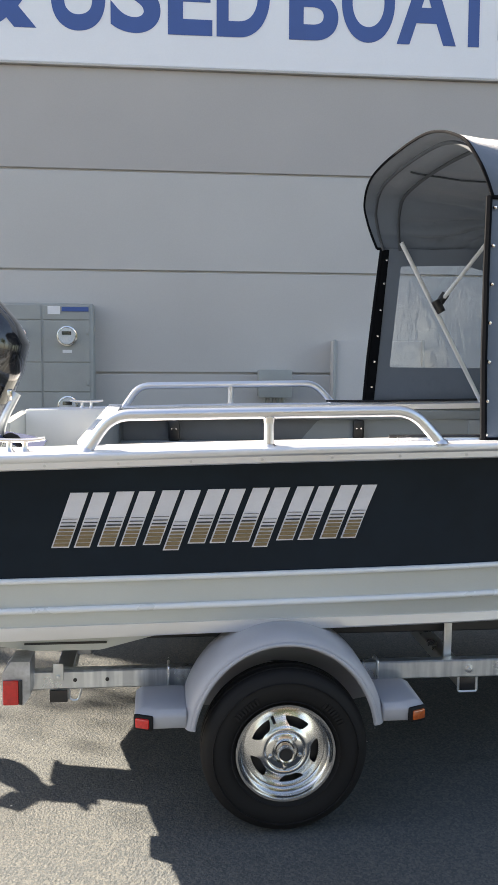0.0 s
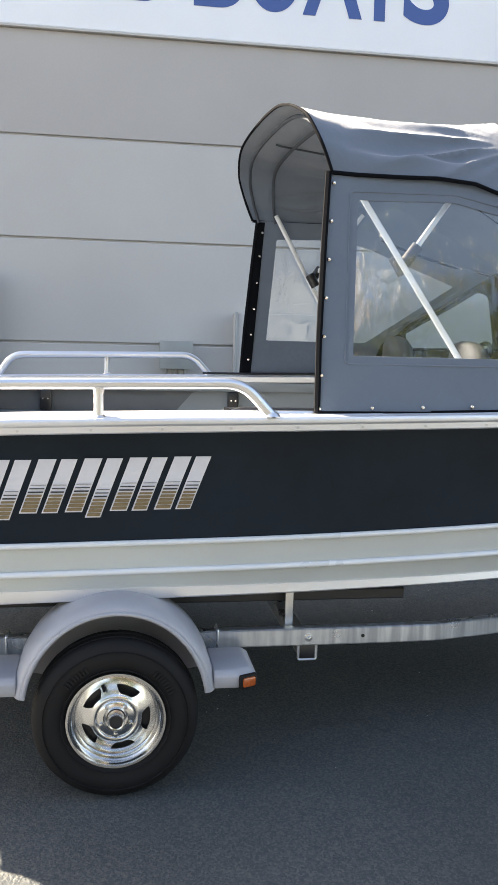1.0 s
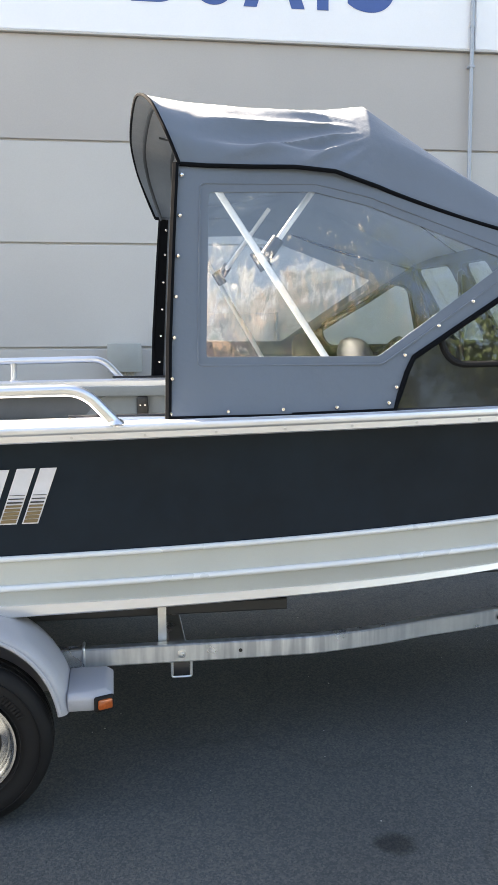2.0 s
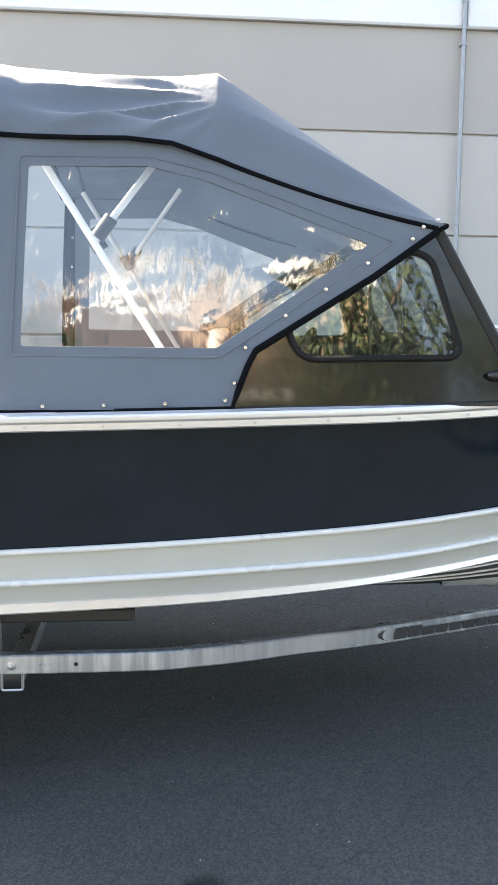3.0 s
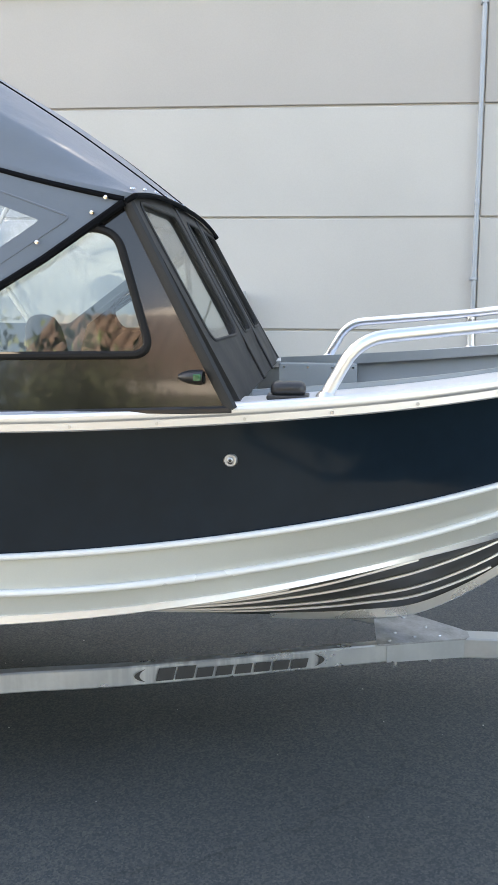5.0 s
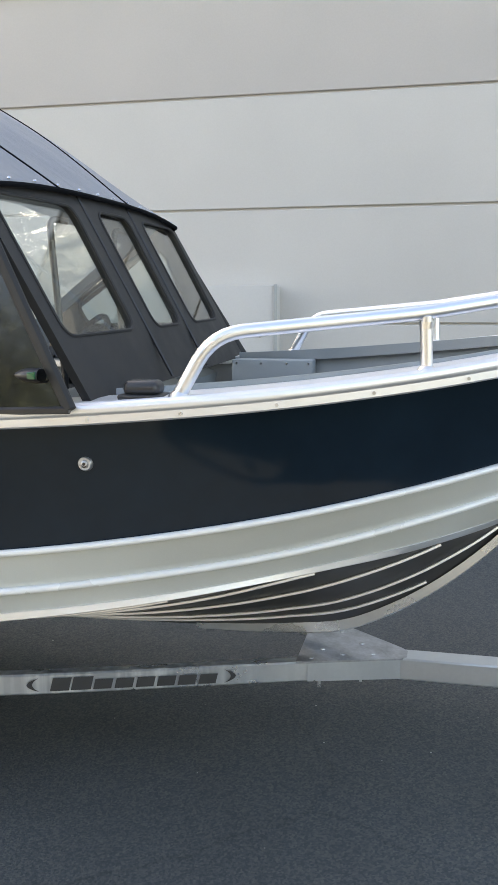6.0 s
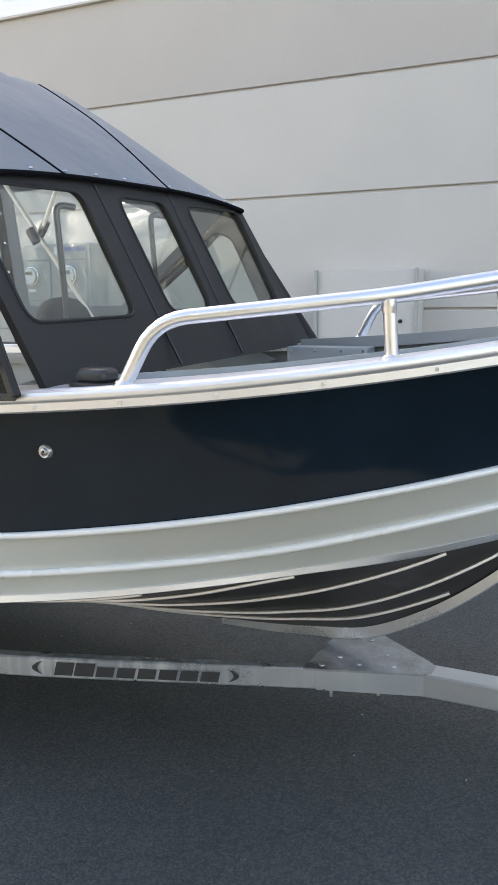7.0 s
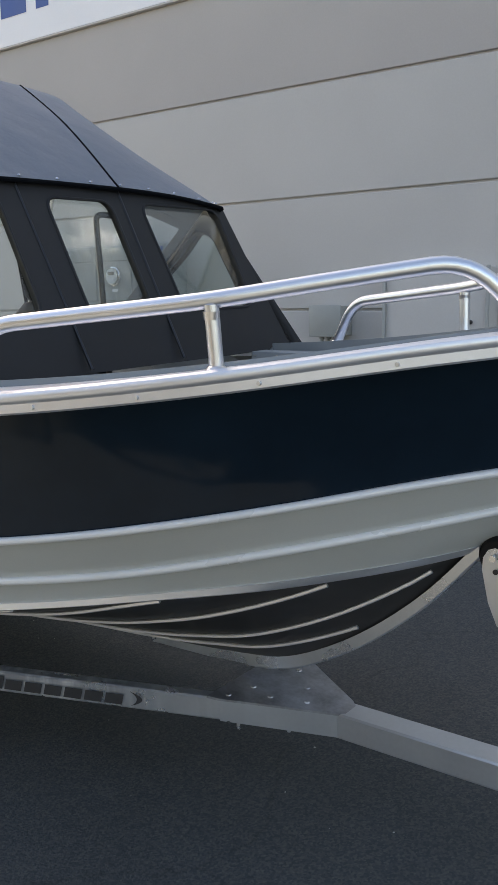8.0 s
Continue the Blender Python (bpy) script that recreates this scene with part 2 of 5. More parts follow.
FRONTGLASS = clear_shader("front_glass", (0.90, 0.93, 0.92), 0.0, 3.0, base=0.045)
LENS = clear_shader("meter_glass", (0.9, 0.92, 0.92), 0.0, 3.0)
STUCCO = shader("tan_stucco", (0.40, 0.285, 0.205), 0.9, vary=0.08, scale=1, fine=60, bump=0.3)
TILE = shader("clay_roof_tile", (0.075, 0.049, 0.040), 0.85, vary=0.3, scale=5, fine=50, bump=0.3)
BARK = shader("bark", (0.14, 0.10, 0.075), 0.95, vary=0.3, scale=9, fine=60, bump=0.6)
LEAF = shader("leaf", (0.055, 0.085, 0.03), 0.6, vary=0.4, scale=3, fine=30, bump=0.1)
SEAT = shader("grey_seat_vinyl", (0.045, 0.048, 0.055), 0.85, vary=0.08, scale=6, fine=200, bump=0.15)
MOTORBLACK = shader("black_cowl_paint", (0.010, 0.011, 0.014), 0.12, vary=0.2, scale=5, bump=0.01, coat=0.8)
BLUECOVER = shader("blue_cover_fabric", (0.03, 0.05, 0.13), 0.85, vary=0.15, scale=8, fine=300, bump=0.3)


# ---- builders ----
def thing(name, label, category, at=(0, 0, 0), group="", kind=""):
    ob = new(name)
    ob.location = at
    ob.empty_display_size = 0.1
    return tagged(ob, label, category, group, kind)


def part(name, bm, material, parent, label="", smooth=40.0):
    """Links a bmesh, in world metres, as one mesh object under a thing or a part."""
    bmesh.ops.recalc_face_normals(bm, faces=bm.faces)
    me = bpy.data.meshes.new(name)
    bm.to_mesh(me)
    bm.free()
    me.materials.append(material)
    if smooth:
        me.shade_smooth()
        me.set_sharp_from_angle(angle=radians(smooth))
    ob = new(name, me)
    if parent is not None:
        ob.parent = parent
        at = parent.location if parent.parent is None else Vector((0, 0, 0))
        ob.matrix_parent_inverse = Matrix.Translation(-at)
    if label:
        ob["label"] = label
    return ob


def flip(p, mirror):
    """The point on the boat's other side; its upper works stand a little further forward aft, and the far wing toes in."""
    if not mirror:
        return p
    toe = 0.0
    if 2.2 < p[0] < 3.3 and p[2] > 1.56:
        toe = 0.085 * min(1.0, (p[0] - 2.2) / 0.66) * min(1.0, (p[2] - 1.56) / 0.6)
    lead = 0.045 * max(0.0, min(1.0, (2.4 - p[0]) / 0.9)) if p[2] > 1.45 else 0.0
    return (p[0] + lead, 9.0 - p[1] - toe, p[2])


def box_bm(x0, x1, y0, y1, z0, z1, bevel=0.0, bm=None, m=None, segments=2):
    bm = bm or bmesh.new()
    made = bmesh.ops.create_cube(bm, size=1.0, matrix=Matrix.Translation(((x0 + x1) / 2, (y0 + y1) / 2, (z0 + z1) / 2)) @ Matrix.Diagonal((x1 - x0, y1 - y0, z1 - z0, 1)))
    if m is not None:
        bmesh.ops.transform(bm, matrix=m, verts=made["verts"])
    if bevel:
        edges = list({e for v in made["verts"] for e in v.link_edges})
        bmesh.ops.bevel(bm, geom=edges, offset=bevel, segments=segments, profile=0.5, affect="EDGES")
    return bm


def cyl_bm(a, b, r0, r1=None, n=20, bm=None, bevel=0.0):
    bm = bm or bmesh.new()
    a, b = Vector(a), Vector(b)
    way = b - a
    m = Matrix.Translation((a + b) / 2) @ way.to_track_quat("Z", "Y").to_matrix().to_4x4()
    made = bmesh.ops.create_cone(bm, cap_ends=True, segments=n, radius1=r0, radius2=r0 if r1 is None else r1, depth=way.length, matrix=m)
    if bevel:
        rims = [e for e in {e for v in made["verts"] for e in v.link_edges} if any(len(f.verts) > 4 for f in e.link_faces)]
        bmesh.ops.bevel(bm, geom=rims, offset=bevel, segments=2, profile=0.5, affect="EDGES")
    return bm


def lathe_bm(profile, centre, axis="y", n=48, bm=None, turn=0.0):
    """profile: rows of radius, distance along the axis."""
    bm = bm or bmesh.new()
    rings = []
    for r, d in profile:
        ring = []
        for k in range(n):
            a = 2 * math.pi * k / n + turn
            c, s = r * math.cos(a), r * math.sin(a)
            p = (c, d, s) if axis == "y" else ((d, c, s) if axis == "x" else (c, s, d))
            ring.append(bm.verts.new(Vector(centre) + Vector(p)))
        rings.append(ring)
    for a, b in zip(rings, rings[1:]):
        for k in range(n):
            bm.faces.new((a[k], a[(k + 1) % n], b[(k + 1) % n], b[k]))
    return bm


def grid_bm(rows, mirror=False, bm=None, close=False):
    """A skin over rows of points."""
    bm = bm or bmesh.new()
    vs = [[bm.verts.new(flip(p, mirror)) for p in row] for row in rows]
    for a, b in zip(vs, vs[1:]):
        m = len(a)
        for k in range(m if close else m - 1):
            quad = [a[k], a[(k + 1) % m], b[(k + 1) % m], b[k]]
            bm.faces.new(quad)
    return bm


def thicken(bm, depth):
    """Gives an open skin a thickness of depth metres."""
    bmesh.ops.recalc_face_normals(bm, faces=bm.faces)
    bmesh.ops.solidify(bm, geom=bm.faces[:], thickness=depth)
    return bm


def spline(points, steps=8):
    """A smooth line through points (Catmull-Rom)."""
    p = [Vector(q) for q in points]
    p = [2 * p[0] - p[1], *p, 2 * p[-1] - p[-2]]
    out = []
    for i in range(1, len(p) - 2):
        for k in range(steps):
            t = k / steps
            out.append(0.5 * (2 * p[i] + (p[i + 1] - p[i - 1]) * t + (2 * p[i - 1] - 5 * p[i] + 4 * p[i + 1] - p[i + 2]) * t * t + (3 * p[i] - p[i - 1] - 3 * p[i + 1] + p[i + 2]) * t ** 3))
    return out + [p[-2]]


def rounded(points, r, steps=5, closed=False):
    """A line with its corners rounded off by r metres."""
    p = [Vector(q) for q in points]
    n = len(p)
    out = []
    for i in range(n):
        if not closed and i in (0, n - 1):
            out.append(p[i])
            continue
        a, b, c = p[i - 1], p[i], p[(i + 1) % n]
        d = min(r, (a - b).length * 0.48, (c - b).length * 0.48)
        s, e = b + (a - b).normalized() * d, b + (c - b).normalized() * d
        for k in range(steps + 1):
            t = k / steps
            out.append(s * (1 - t) ** 2 + 2 * b * t * (1 - t) + e * t * t)
    return out


def tube_bm(path, r, n=12, mirror=False, bm=None, wide=1.0, closed=False, caps=True, side=None):
    """A tube along a path; wide stretches its cross-section along side."""
    bm = bm or bmesh.new()
    p = [Vector(flip(tuple(q), mirror)) for q in path]
    rings = []
    last = None
    for i, q in enumerate(p):
        if closed:
            t = (p[(i + 1) % len(p)] - p[i - 1]).normalized()
        else:
            t = (p[min(i + 1, len(p) - 1)] - p[max(i - 1, 0)]).normalized()
        ref = side or last or (Vector((0, 0, 1)) if abs(t.z) < 0.9 else Vector((0, 1, 0)))
        u = (ref - t * ref.dot(t)).normalized()
        last = u
        v = t.cross(u)
        rings.append([bm.verts.new(q + u * (r * wide * math.cos(2 * math.pi * k / n)) + v * (r * math.sin(2 * math.pi * k / n))) for k in range(n)])
    pairs = list(zip(rings, rings[1:])) + ([(rings[-1], rings[0])] if closed else [])
    for a, b in pairs:
        for k in range(n):
            bm.faces.new((a[k], a[(k + 1) % n], b[(k + 1) % n], b[k]))
    if caps and not closed:
        bm.faces.new(rings[0])
        bm.faces.new(rings[-1][::-1])
    return bm


def sheet_bm(outer, holes, place, thick=0.004, mirror=False, bm=None):
    """A flat sheet with holes. outer, holes: closed lines of (u, v); place(u, v, d) gives the world point d metres in from the face."""
    bm = bm or bmesh.new()
    flat = bmesh.new()
    edges = []
    for loop in (outer, *holes):
        vs = [flat.verts.new((q[0], q[1], 0)) for q in loop]
        edges += [flat.edges.new((vs[i], vs[(i + 1) % len(vs)])) for i in range(len(vs))]
    bmesh.ops.triangle_fill(flat, edges=edges, use_beauty=True)
    flat.verts.index_update()
    for d in (0.0, thick):
        vs = [bm.verts.new(flip(place(v.co.x, v.co.y, d), mirror)) for v in flat.verts]
        for f in flat.faces:
            order = [vs[v.index] for v in f.verts]
            bm.faces.new(order if d else order[::-1])
        if d == 0.0:
            front = vs
        else:
            for e in flat.edges:
                if len(e.link_faces) == 1:
                    i, j = e.verts[0].index, e.verts[1].index
                    bm.faces.new((front[i], front[j], vs[j], vs[i]))
    flat.free()
    return bm


def curve(xk, yk):
    """A smooth function through knots."""
    xk, yk = np.array(xk, float), np.array(yk, float)
    h = np.diff(xk)
    d = np.diff(yk) / h
    m = np.concatenate([[d[0]], (d[:-1] * h[1:] + d[1:] * h[:-1]) / (h[1:] + h[:-1]), [d[-1]]])

    def value(x):
        i = int(np.clip(np.searchsorted(xk, x) - 1, 0, len(h) - 1))
        s = (x - xk[i]) / h[i]
        if s < 0 or s > 1:
            j = 0 if s < 0 else -1
            return float(yk[j] + m[j] * (x - xk[j]))
        return float((2 * s**3 - 3 * s**2 + 1) * yk[i] + (s**3 - 2 * s**2 + s) * h[i] * m[i] + (-2 * s**3 + 3 * s**2) * yk[i + 1] + (s**3 - s**2) * h[i] * m[i + 1])
    return value


# ---- ground and building ----
SLOPE = 0.0236      # the yard falls away from the building
ground = part("ground", grid_bm([[(x, y, SLOPE * (min(9.3, max(-1.0, y)) - 3.4)) for x in np.linspace(-400, 400, 9)] for y in (-400, -100, -20, -1.0, 3.4, 9.3, 30, 100, 400)]), ASPHALT, None, smooth=0)
tagged(ground, "worn grey asphalt yard with light aggregate and hairline cracks", "ground", kind="structure")

WALL_Y, JOINTS, PIPE_X = 9.24, (-0.05, 0.70, 1.721, 2.758, 3.754, 4.764), 4.778
# unseen top and low left end are made up, cut to shape the sunlight
wall = part("wall_north", sheet_bm([(-30, -0.05), (26, -0.05), (26, 10.4), (-7.2, 10.4), (-7.2, 5.2), (-30, 5.2)], [], lambda u, v, d: (u, WALL_Y + 0.03 + d, v), 0.3), CONCRETE, None, smooth=0)
tagged(wall, "grey painted concrete panel wall of a boat dealer's building", "wall", kind="structure")
SPLITS = (-30.0, -19.0, -7.2, PIPE_X + 0.04, 15.0, 26.0)
for z0, z1 in zip(JOINTS, JOINTS[1:]):
    for x0, x1 in zip(SPLITS, SPLITS[1:]):
        part("concrete_panel", box_bm(x0 + 0.006, x1 - 0.006, WALL_Y, WALL_Y + 0.028, z0 + 0.011, z1 - 0.011, 0.006, segments=1), TAUPE if z1 == JOINTS[-1] else CONCRETE, wall, smooth=0)
for x0, x1 in zip(SPLITS, SPLITS[1:]):
    part("white_band", box_bm(x0 + 0.005, x1 - 0.005, WALL_Y - 0.035, WALL_Y + 0.028, JOINTS[-1] + 0.012, 5.2 if x1 < -7 else 10.4, 0.01, segments=1), WHITE, wall, "white painted sign band", smooth=0)
part("drip_ledge", box_bm(-30, 26, WALL_Y - 0.05, WALL_Y + 0.027, JOINTS[-1] - 0.011, JOINTS[-1] + 0.011, 0.004, segments=1), CONCRETE, wall, smooth=0)


def letter(ch, x0, x1, parent, base=5.088, tall=0.79):
    cu = bpy.data.curves.new("glyph", "FONT")
    cu.body, cu.offset, cu.extrude = ch, 0.028, 0.0
    tmp = new("glyph", cu)
    bpy.context.view_layer.update()
    me = bpy.data.meshes.new_from_object(tmp.evaluated_get(bpy.context.evaluated_depsgraph_get()))
    bpy.data.objects.remove(tmp)
    bm = bmesh.new()
    bm.from_mesh(me)
    lo, hi = [min(v.co[i] for v in bm.verts) for i in (0, 1)], [max(v.co[i] for v in bm.verts) for i in (0, 1)]
    for v in bm.verts:
        v.co = (x0 + (v.co.x - lo[0]) / (hi[0] - lo[0]) * (x1 - x0), WALL_Y - 0.040, base + (v.co.y - lo[1]) / (hi[1] - lo[1]) * tall)
    for f in bm.faces:
        f.smooth = False
    made = bmesh.ops.extrude_face_region(bm, geom=bm.faces[:])
    bmesh.ops.translate(bm, verts=[g for g in made["geom"] if isinstance(g, bmesh.types.BMVert)], vec=(0, 0.003, 0))
    part("letter", bm, BLUE, parent, smooth=0)


sign = thing("sign_lettering", "blue painted capital letters reading '& USED BOATS' on a white band", "sign", (1.3, WALL_Y - 0.04, 5.5))
for ch, x0, x1 in (("&", -1.95, -1.22), ("U", -1.077, -0.548), ("S", -0.503, -0.007), ("E", 0.065, 0.508), ("D", 0.550, 1.086), ("B", 1.282, 1.785),
                   ("O", 1.820, 2.368), ("A", 2.392, 3.014), ("T", 2.96, 3.44), ("S", 3.453, 3.947)):
    letter(ch, x0, x1, sign)

for x0, x1 in ((-3.80, -3.50), (-3.43, -2.98), (-2.81, -2.60)):
    part("sign_bar", box_bm(x0, x1, WALL_Y - 0.040, WALL_Y - 0.037, 5.088, 5.878), BLUE, sign, "plain blue bar", smooth=0)


# ---- boat hull ----
CL = 4.5


def level(fy, xk, zk):
    """Heights as they stand, given back for a boat on level ground."""
    raw = curve(xk, zk)
    return lambda x: raw(x) - SLOPE * (min(fy(x), CL) - 3.4)


RUB_Y = curve([-0.9, 0.4, 1.3, 2.2, 2.8, 3.3, 3.8, 4.2, 4.6, 5.0, 5.22], [3.300, 3.305, 3.345, 3.385, 3.43, 3.49, 3.60, 3.77, 4.03, 4.33, 4.5])
RUB_Z = level(RUB_Y, [-0.9, 0.4, 1.3, 2.2, 2.8, 3.3, 3.8, 4.2, 4.6, 5.22], [1.412, 1.444, 1.457, 1.475, 1.491, 1.519, 1.562, 1.611, 1.672, 1.75])
B_Y = curve([-0.9, 0.4, 1.3, 2.2, 2.8, 3.3, 3.8, 4.2, 4.6, 4.95], [3.39, 3.402, 3.441, 3.481, 3.528, 3.605, 3.733, 3.914, 4.194, 4.5])
B_Z = level(B_Y, [-0.9, 0.4, 1.3, 2.2, 2.8, 3.3, 3.8, 4.2, 4.6, 4.95], [0.981, 0.995, 1.007, 1.043, 1.083, 1.139, 1.217, 1.295, 1.378, 1.432])
C_Y = curve([-0.9, 0.4, 1.3, 2.2, 2.8, 3.3, 3.8, 4.2, 4.6, 4.80], [3.41, 3.422, 3.462, 3.502, 3.561, 3.672, 3.838, 4.021, 4.317, 4.5])
C_Z = level(C_Y, [-0.9, 0.4, 1.3, 2.2, 2.8, 3.3, 3.8, 4.2, 4.6, 4.80], [0.860, 0.876, 0.885, 0.917, 0.950, 1.005, 1.080, 1.168, 1.26, 1.308])
D_Y = curve([-0.9, 0.4, 1.3, 2.2, 2.8, 3.3, 3.8, 4.2, 4.45, 4.53], [3.44, 3.453, 3.494, 3.535, 3.60, 3.71, 3.90, 4.14, 4.39, 4.5])
D_Z = level(D_Y, [-0.9, 0.4, 1.3, 2.2, 2.8, 3.3, 3.8, 4.2, 4.45, 4.53], [0.742, 0.762, 0.767, 0.800, 0.846, 0.908, 0.985, 1.045, 1.088, 1.105])
K_Z = level(lambda x: CL, [-0.9, 2.6, 3.3, 3.64, 3.86, 4.05, 4.25, 4.40, 4.53], [0.545, 0.545, 0.552, 0.575, 0.605, 0.690, 0.823, 0.955, 1.098])
STERN, LINES = -0.88, {"rub": (RUB_Y, RUB_Z, 5.22), "b": (B_Y, B_Z, 4.95), "c": (C_Y, C_Z, 4.80), "d": (D_Y, D_Z, 4.53)}
STEPS = [1 - (1 - k / 72) ** 1.25 for k in range(73)]


def along(key, u):
    fy, fz, end = LINES[key]
    x = STERN + (end - STERN) * u
    return Vector((x, min(fy(x), CL), fz(x)))


def skin(a, b, n, bulge=0.0, lift=0.0, inset=0.0):
    rows = []
    for u in STEPS:
        p, q = along(a, u), along(b, u)
        row = []
        for k in range(n + 1):
            t = k / n
            r = p.lerp(q, t)
            r.y = min(CL, r.y + bulge * 4 * t * (1 - t) + inset * (1 - t) - lift)
            row.append(tuple(r))
        rows.append(row)
    return rows


def bottom_point(x, t):
    """The hull's bottom at x, from the chine (t = 0) to the keel (t = 1)."""
    c = Vector((x, min(D_Y(x), CL), D_Z(x)))
    k = Vector((x, CL, min(K_Z(x), D_Z(x))))
    p = c.lerp(k, t)
    p.z += 0.02 * math.sin(math.pi * t)
    return p


boat = thing("aluminium_boat", "black and silver painted aluminium boat standing on its trailer", "boat", (1.5, CL, 0.55))
for mirror in (False, True):
    side = part("topside", grid_bm(skin("rub", "b", 6, bulge=0.020, inset=0.045), mirror), NAVY, boat, "glossy near-black painted topside", smooth=60)
    decal = decal if mirror else side
    part("lower_side", grid_bm(skin("b", "c", 3, lift=0.002) , mirror), SILVER, boat, "silver painted strake band", smooth=60)
    part("lower_side", grid_bm(skin("c", "d", 3, lift=0.002), mirror), SILVER, boat, "silver painted strake band", smooth=60)
    part("bottom", grid_bm([[tuple(bottom_point(STERN + (4.53 - STERN) * u, t / 8)) for t in range(9)] for u in STEPS], mirror), BOTTOM, boat, "dark painted hull bottom", smooth=60)
    # spray rails: same paint as the band, the paler silver paints in light from above
    for key, r, off in (("b", 0.0125, 0.008), ("c", 0.0135, 0.009)):
        path = [along(key, u) - Vector((0, off if u < 0.985 else 0, 0)) for u in STEPS]
        part("spray_rail", tube_bm(path, r, 10, mirror, wide=0.95), SILVERWHITE, boat, "pressed spray rail in hull paint, coloured paler for its top light")
    # chine extrusion: a flat bright band with a lip
    rows = []
    for u in STEPS:
        p = along("d", u)
        q = along("c", u)
        up = (q - p).normalized()
        rows.append([tuple(p + up * h - Vector((0, o if p.y < 4.47 else 0.003, 0))) for h, o in ((0.049, 0.000), (0.047, 0.008), (0.0, 0.021), (-0.008, 0.018), (-0.010, -0.01))])
    part("chine_strip", grid_bm(rows, mirror), GUNWALE, boat, "bare aluminium chine strip")
    for y0, drift, last in ((3.60, 0, 9), (3.75, 0, 3.46), (3.88, 0.60, 3.93), (4.085, 0.17, 4.24), (4.268, 0.16, 4.44), (4.36, 0.16, 4.18)):
        path = []
        for k in range(69):
            x = 1.0 + 3.42 * k / 68
            y = y0 + drift * (max(0.0, x - 3.6) / 0.82) ** 2
            c, span = D_Y(x), CL - D_Y(x)
            if span > 0.02 and y > c + 0.012 and x <= last:
                path.append(bottom_point(x, (y - c) / span) - Vector((0, 0.002, 0.004)))
        part("bottom_strake", tube_bm(path, 0.0072, 6, mirror), GUNWALE, boat, "bare metal planing strake")
    # gunwale: broad flat top, rolled outer lip and rub strip
    rows, inner = [], []
    for u in STEPS:
        p = along("rub", u)
        x = p.x
        tall = 0.056 - 0.012 * max(0.0, u - 0.6)
        back = max(0.0, min(0.20, CL - p.y - 0.012))
        lip = 0.036 if p.y < 4.44 else 0.01
        rim = ((lip - 0.014, -0.004), (lip - 0.008, 0.001), (lip - 0.007, 0.023), (lip - 0.001, 0.027), (lip + 0.003, 0.034), (lip + 0.003, tall - 0.010), (lip - 0.001, tall - 0.003), (lip - 0.010, tall), (lip - 0.018, tall + 0.003), (lip - 0.020, tall + 0.0002), (lip - 0.024, tall + 0.0002), (lip - 0.026, tall + 0.003), (lip - 0.042, tall + 0.003), (lip - 0.044, tall), (lip - 0.048, tall), (lip - 0.050, tall + 0.003), (lip - 0.066, tall + 0.003), (lip - 0.068, tall))
        rows.append([(x, min(CL, p.y + 0.050), p.z - 0.001)] + [(x, p.y - (o if o > 0 else max(o, -0.3 * back)), p.z + h) for o, h in rim] + [(x, p.y + back * 0.6, p.z + tall + 0.004), (x, p.y + back, p.z + tall + 0.002), (x, p.y + back, p.z + tall - 0.03)])
        inner.append((x, p.y + back, p.z + tall))
    part("gunwale", grid_bm(rows, mirror), GUNWALE, boat, "bright aluminium gunwale extrusion", smooth=30)
    # inner liner under the gunwale
    part("side_liner", thicken(grid_bm([[(q[0], min(q[1] + o, CL - 0.002), q[2] - d) for d, o in ((0.03, -0.03), (0.10, -0.02), (0.56 if q[0] < 2.9 else max(0.14, 0.56 - 0.75 * (q[0] - 2.9)), 0.0))] for q in inner if q[0] < 4.7], mirror), 0.004), DECK, boat, "grey painted inner side")
    for k in range(22):
        u = 0.03 + k * 0.043
        p = along("rub", u)
        part("rub_screw", cyl_bm(flip((p.x, p.y - 0.028, p.z + 0.012), mirror), flip((p.x, p.y - 0.0335, p.z + 0.012), mirror), 0.0055, n=10), GALV, boat)

# stem bar, transom, floor, bulkheads
stem = [Vector((x, CL, K_Z(x) - 0.004)) for x in np.linspace(3.25, 4.545, 34)]
rows = [[(p.x, CL + w, p.z + (h if h > 0 else h * min(1.0, (p.x - 3.2) / 0.5))) for w, h in ((-0.034, 0.03), (-0.034, -0.012), (-0.028, -0.019), (0.028, -0.019), (0.034, -0.012), (0.034, 0.03))] for p in stem]
part("stem_bar", grid_bm(rows), GALV, boat, "bare aluminium keel and stem bar", smooth=30)
upper = [Vector((4.53, CL, 1.10)), Vector((4.80, CL, 1.308)), Vector((4.95, CL, 1.432)), Vector((5.22, CL, 1.78))]
part("stem_post", tube_bm(spline(upper, 6), 0.018, 10), ALU, boat, "bare aluminium stem")
ring = [(p.y, p.z) for p in (Vector((0, RUB_Y(STERN), RUB_Z(STERN) + 0.05)), Vector((0, B_Y(STERN), B_Z(STERN))), Vector((0, D_Y(STERN), D_Z(STERN))))]
outline = ring + [(CL, K_Z(STERN))] + [(9 - y, z) for y, z in ring[::-1]] + [(CL + 0.45, 1.45), (CL + 0.35, 1.18), (CL - 0.35, 1.18), (CL - 0.45, 1.45)]
part("transom", sheet_bm(outline, [], lambda u, v, d: (STERN + d, u, v), 0.05), SILVER, boat, "silver painted transom with a motor notch")
